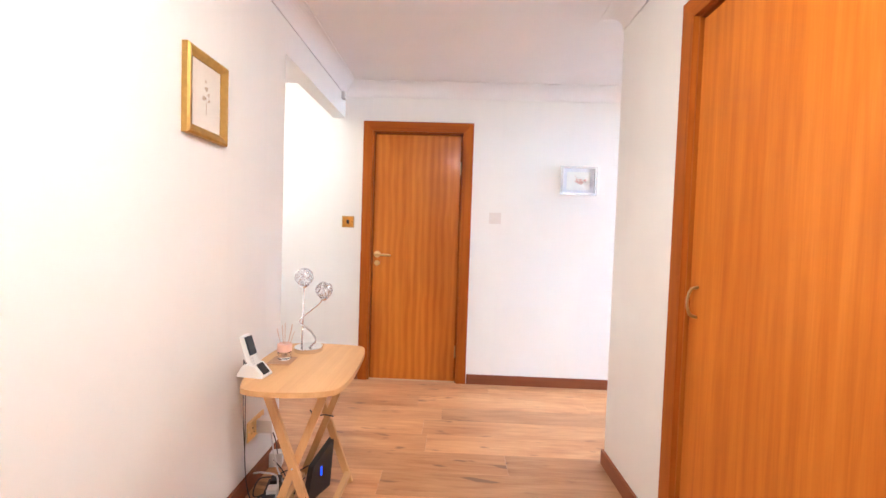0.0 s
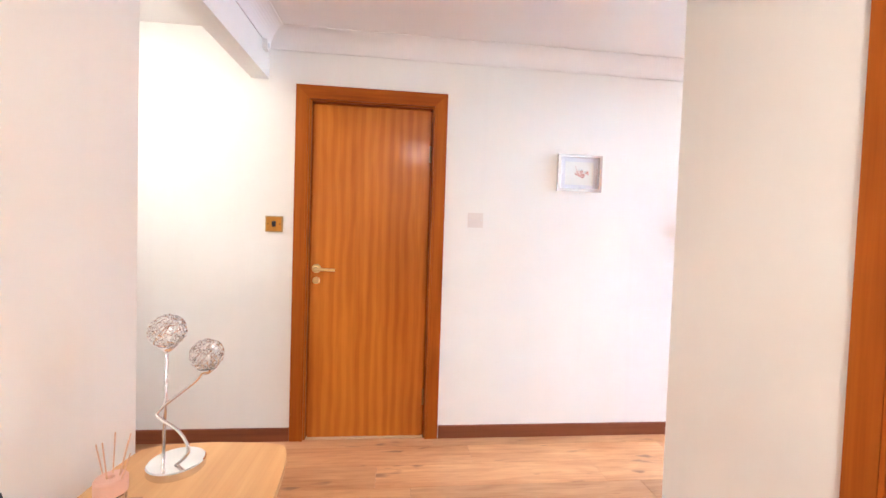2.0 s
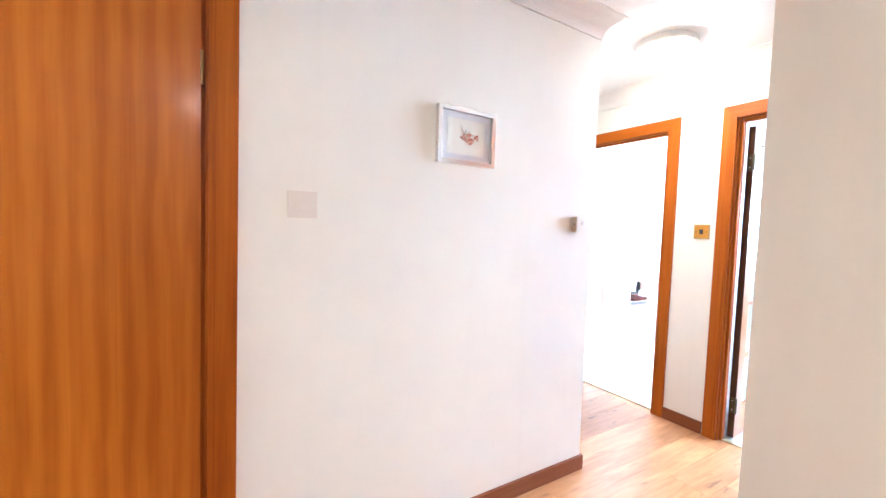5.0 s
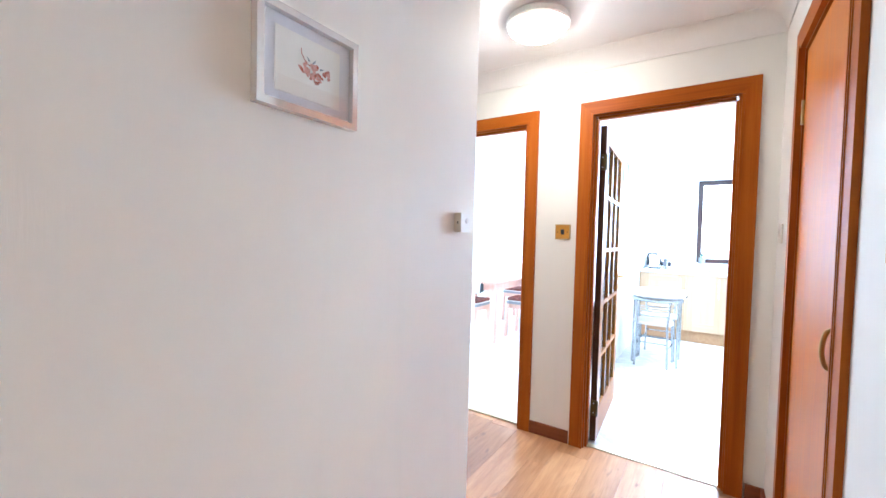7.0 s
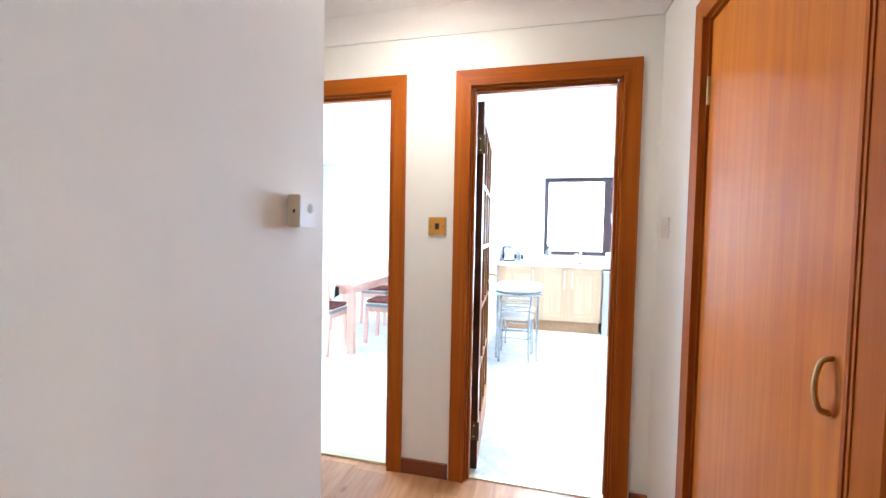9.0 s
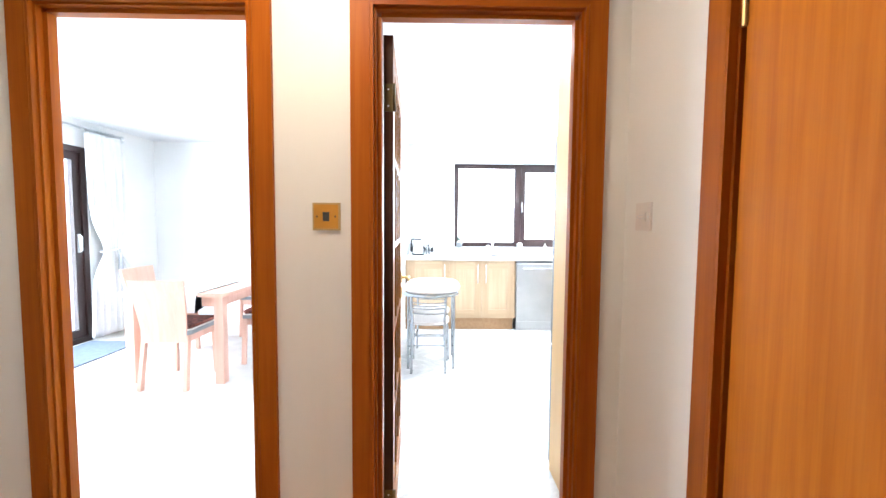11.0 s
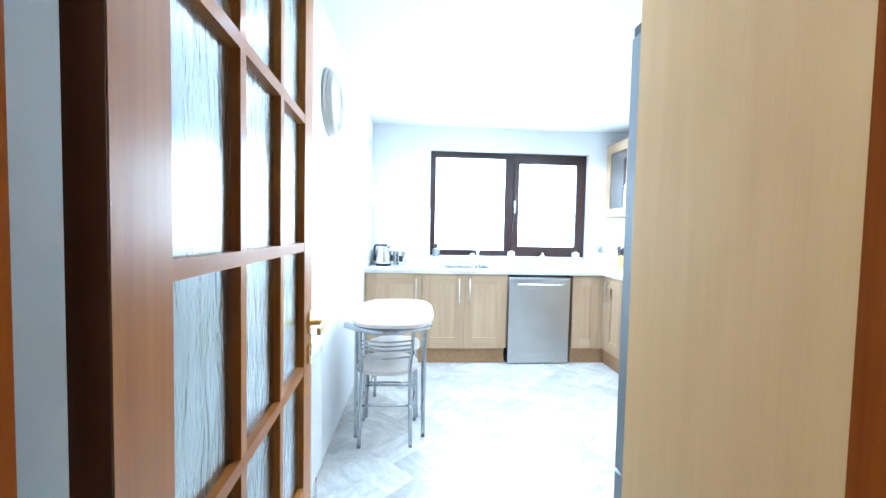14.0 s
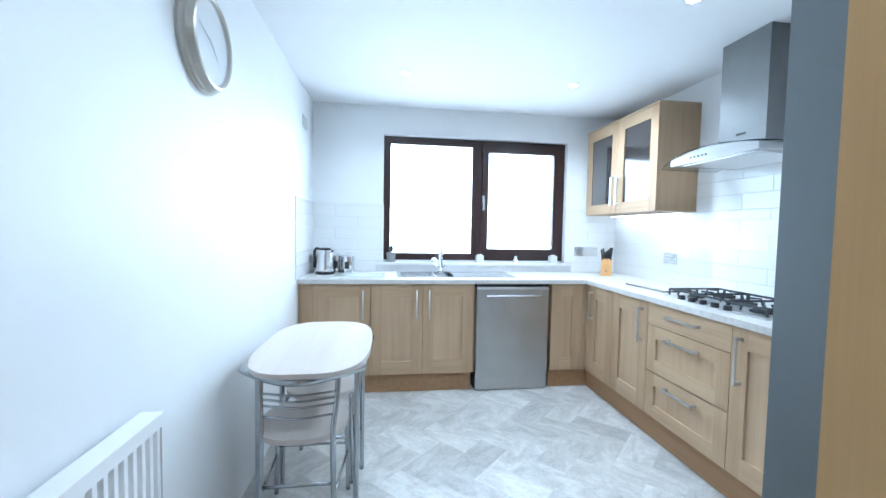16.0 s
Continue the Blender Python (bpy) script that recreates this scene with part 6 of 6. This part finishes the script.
me_ob = part("drape", bm, plain("curtain_cloth", (0.80, 0.80, 0.80), 0.85, vary=0.06, scale=9, bumpy=0.3, bscale=300), cu, "pale gathered fabric", smooth=True)
me_ob.modifiers.new("thickness", "SOLIDIFY").thickness = 0.003
part("tieback", tube([Vector((0.06 + 0.115 * math.cos(q), 0.055 * math.sin(q), 1.0 + 0.02 * math.cos(q))) for q in [2 * math.pi * i / 24 for i in range(25)]], 0.008, 8), CLOTH, cu, "corded tieback", smooth=True)
part("tassel", lathe([(0, 0), (0.012, 0), (0.020, -0.03), (0.026, -0.20), (0.0, -0.20)], 14, center=(0.10, -0.075, 0.96)), plain("silver_tassel", (0.42, 0.44, 0.47), 0.6), cu, "grey tassel", smooth=True)
solo("door_mat", box(-0.9, 0.9, -0.27, 0.27, 0, 0.012), plain("blue_grey_mat", (0.13, 0.16, 0.21), 0.95, vary=0.2, scale=30, bumpy=0.6, bscale=300),
     "blue-grey ribbed mat before the patio doors", "mat", (5.62, 6.52, 0.0045), 0, 0.004)

# ---- outside ----
structure("ground", box(-200, 200, -200, 200, -0.45, -0.25), plain("garden_gravel", (0.34, 0.33, 0.31), 0.95, vary=0.2, scale=3), "pale garden ground")
BOARD = plain("fence_board", (0.40, 0.38, 0.36), 0.85, vary=0.15, scale=3)
for nm, at, rz, n in (("garden_fence", (12.0, -4.0, -0.25), 90, 80), ("garden_fence", (0.0, 12.0, -0.25), 0, 80)):
    t = thing(nm, "weathered grey slatted garden fence", "fence", at, rz, "garden fences")
    for k in range(5):
        part("rail_board", box(0, n * 0.15, -0.012, 0.012, 0.12 + 0.32 * k, 0.40 + 0.32 * k), BOARD, t)
    for k in range(0, n + 1, 12):
        part("post", box(k * 0.15 - 0.05, k * 0.15 + 0.05, 0.014, 0.10, 0, 1.75), BOARD, t)
hs_ = thing("house", "pale rendered neighbouring house with a dark pitched roof", "house", (24, -9, -0.25))
part("wall", box(0, 9, 0, 16, 0, 2.7), plain("pale_render", (0.60, 0.58, 0.55), 0.9), hs_)
part("roof", prism([(-0.4, 2.7), (9.4, 2.7), (4.5, 4.9)], "y", -0.3, 16.3), plain("roof_tiles", (0.10, 0.09, 0.09), 0.8), hs_, "dark pitched roof")
for y in (3, 8, 12):
    wn_ = part("window", box(-0.03, 0.05, y, y + 1.4, 0.95, 2.1), UPVC, hs_, "dark framed window")
    part("pane", box(-0.035, -0.03, y + 0.07, y + 1.33, 1.02, 2.03), DARKGLASS, wn_)
sh = thing("garden_store", "low pale grey plastic garden storage box", "garden store", (6.0, 9.2, -0.25))
part("body", box(-0.7, 0.7, -0.35, 0.35, 0, 0.95), GROUT, sh, bevel=0.02)
part("lid", box(-0.73, 0.73, -0.38, 0.38, 0.96, 1.02), SATIN, sh, "pale lid", 0.02)

# ---- floors and walls laid in pieces ----
plank_meshes = {}


def plank(parent, x0, x1, y0, y1):
    key = (round(x1 - x0, 3), round(y1 - y0, 3))
    if key not in plank_meshes:
        plank_meshes[key] = finish("plank", box(0, key[0], 0, key[1], -0.010, 0.0), LAMINATE, 0.0012, segs=1)
    ob = new("plank", plank_meshes[key])
    ob.parent = parent
    ob.matrix_basis = pose(x0, y0, 0)


fl = thing("floor_hall", "oak effect laminate planks", "floor", kind="structure")
PW, PL, g = 0.19, 1.21, 0.0006
regions = [(-0.16, 1.61, -1.2, 3.46), (-1.2, 0.0, 2.33, 3.46), (1.5, 3.645, 2.365, 3.46), (2.56, 3.645, 3.46, 5.0)]
row = 0
y = -1.2
while y < 5.0 - 1e-6:
    y2 = min(y + PW, 5.0)
    if y < 3.46 < y2 - 1e-6:
        y2 = 3.46
    spans = [(a, b) for a, b, c, d in regions if min(y2, d) - max(y, c) > 0.01]
    lo, hi = min(s[0] for s in spans), max(s[1] for s in spans)
    x = lo - random.Random(row * 7 + 1).uniform(0.1, 1.1)
    while x < hi:
        a, b = max(x, lo), min(x + PL, hi)
        if b - a > 0.02:
            plank(fl, a + g, b - g, y + g, y2 - g)
        x += PL
    y, row = y2, row + 1


def clip(poly, ax, v, keep_less):
    out = []
    for i in range(len(poly)):
        p, q = poly[i], poly[(i + 1) % len(poly)]
        ip, iq = ((p[ax] <= v) == keep_less), ((q[ax] <= v) == keep_less)
        if ip:
            out.append(p)
        if ip != iq:
            s = (v - p[ax]) / (q[ax] - p[ax])
            out.append(tuple(a + (b - a) * s for a, b in zip(p, q)))
    return out


fk = thing("floor_kitchen", "grey stone effect herringbone vinyl tiles", "floor", kind="structure")
TW, gg = 0.178, 0.0002
OX_, OY_ = 5.340, 2.157
whole = finish("floor_tile", box(0, 2 * TW - 2 * gg, 0, TW - 2 * gg, -0.010, 0.002), VINYL, 0.0003, segs=1)
c45 = math.cos(math.pi / 4)
X0, X1, Y0, Y1 = 3.655, 7.67, 0.52, 3.42
for i in range(-60, 60):
    for j in range(-60, 60):
        if (i - j) % 4 == 0:
            u0, v0, ang = i * TW, j * TW, 0
        elif (i - j) % 4 == 3:
            u0, v0, ang = (i + 1) * TW, j * TW, 90
        else:
            continue
        # corner and the two ways of the piece, turned by 45 degrees
        cs = [(0, 0), (2 * TW, 0), (2 * TW, TW), (0, TW)] if ang == 0 else [(0, 0), (0, 2 * TW), (-TW, 2 * TW), (-TW, 0)]
        pts = [((u0 + a) * c45 - (v0 + b) * c45 + OX_, (u0 + a) * c45 + (v0 + b) * c45 + OY_) for a, b in cs]
        xs, ys = [p[0] for p in pts], [p[1] for p in pts]
        if max(xs) <= X0 or min(xs) >= X1 or max(ys) <= Y0 or min(ys) >= Y1:
            continue
        o = ((u0 * c45 - v0 * c45) + OX_, (u0 * c45 + v0 * c45) + OY_)
        m = pose(o[0], o[1], 0, 0, 0, 45 + ang)
        if min(xs) > X0 and max(xs) < X1 and min(ys) > Y0 and max(ys) < Y1:
            ob = new("floor_tile", whole)
            ob.matrix_basis = m @ Matrix.Translation((gg, gg, 0))
        else:
            for ax, v, less in ((0, X0, False), (0, X1, True), (1, Y0, False), (1, Y1, True)):
                pts = clip(pts, ax, v, less)
            if len(pts) < 3:
                continue
            mi = m.inverted()
            loc = [tuple((mi @ Vector((*p, 0)))[:2]) for p in pts]
            cxm, cym = sum(p[0] for p in loc) / len(loc), sum(p[1] for p in loc) / len(loc)
            loc = [(p[0] + (cxm - p[0]) * 0.004, p[1] + (cym - p[1]) * 0.004) for p in loc]
            ob = new("floor_tile", finish("floor_tile", prism(loc, "z", -0.010, 0.002), VINYL))
            ob.matrix_basis = m
        ob.parent = fk

wall_tile_meshes = {}


def wall_tiles(parent, place, u0, u1, z0, z1, skip=(), shift=0.0):
    """White brick-bond tiles; place(u, z) gives the pose of a tile's lower corner, local x along the wall, negative y outward."""
    L, Ht, g_ = 0.40, 0.0985, 0.0015
    r, z = 0, z0
    while z < z1 - 0.01:
        zz = min(z + Ht, z1)
        u = u0 - (L / 2 if r % 2 else 0) - shift
        while u < u1:
            a, b = max(u, u0), min(u + L, u1)
            cuts = [(a, b)]
            for s0, s1, q0, q1 in skip:
                if zz > q0 + 1e-4 and z < q1 - 1e-4:
                    cuts = [(max(c, lo_), min(d, hi_)) for c, d in cuts for lo_, hi_ in ((-9, s0), (s1, 99)) if min(d, hi_) - max(c, lo_) > 0.01]
            for a_, b_ in cuts:
                key = (round(b_ - a_, 3), round(zz - z, 3))
                if key[0] > 0.01:
                    if key not in wall_tile_meshes:
                        wall_tile_meshes[key] = finish("tile", box(g_, key[0] - g_, -0.007, 0.0, g_, key[1] - g_), CERAMIC, 0.0015, segs=1)
                    ob = new("tile", wall_tile_meshes[key])
                    ob.parent = parent
                    ob.matrix_basis = place(a_, z)
            u += L
        z, r = zz, r + 1


TZ0 = 0.9055
tn = thing("tiling_south", "white glazed brick-bond wall tiles", "wall tiles", kind="structure")
part("bed", box(4.6, 7.668, 0.520, 0.5225, 0.906, 1.46), GROUT, tn)
part("bed", box(5.4, 6.632, 0.520, 0.5225, 1.46, 1.738), GROUT, tn)
wall_tiles(tn, lambda u, z: pose(12.268 - u, 0.5225, z, 0, 0, 180), 4.6, 7.668, TZ0, 1.4575, shift=0.19)
wall_tiles(tn, lambda u, z: pose(12.268 - u, 0.5225, z, 0, 0, 180), 12.268 - 6.632, 12.268 - 5.4, 1.46, 1.736, shift=0.02)
te = thing("tiling_east", "white glazed brick-bond wall tiles", "wall tiles", kind="structure")
for y0, y1, z0, z1 in ((0.53, 1.05, 0.906, 1.52), (2.79, 3.418, 0.906, 1.52), (1.05, 2.79, 0.906, 0.966)):
    part("bed", box(7.6675, 7.67, y0, y1, z0, z1), GROUT, te)
wall_tiles(te, lambda u, z: pose(7.6675, 3.418 - u, z, 0, 0, -90), 0.0, 2.888, TZ0, 1.52, skip=((0.628, 2.368, 0.966, 1.6), (0.56, 2.44, 0.96, 1.0)))
tw = thing("tiling_north", "white glazed brick-bond wall tiles", "wall tiles", kind="structure")
part("bed", box(7.02, 7.66, 3.4175, 3.42, 0.906, 1.52), GROUT, tw)
wall_tiles(tw, lambda u, z: pose(u, 3.4175, z, 0, 0, 0), 7.02, 7.66, TZ0, 1.52, shift=0.1)
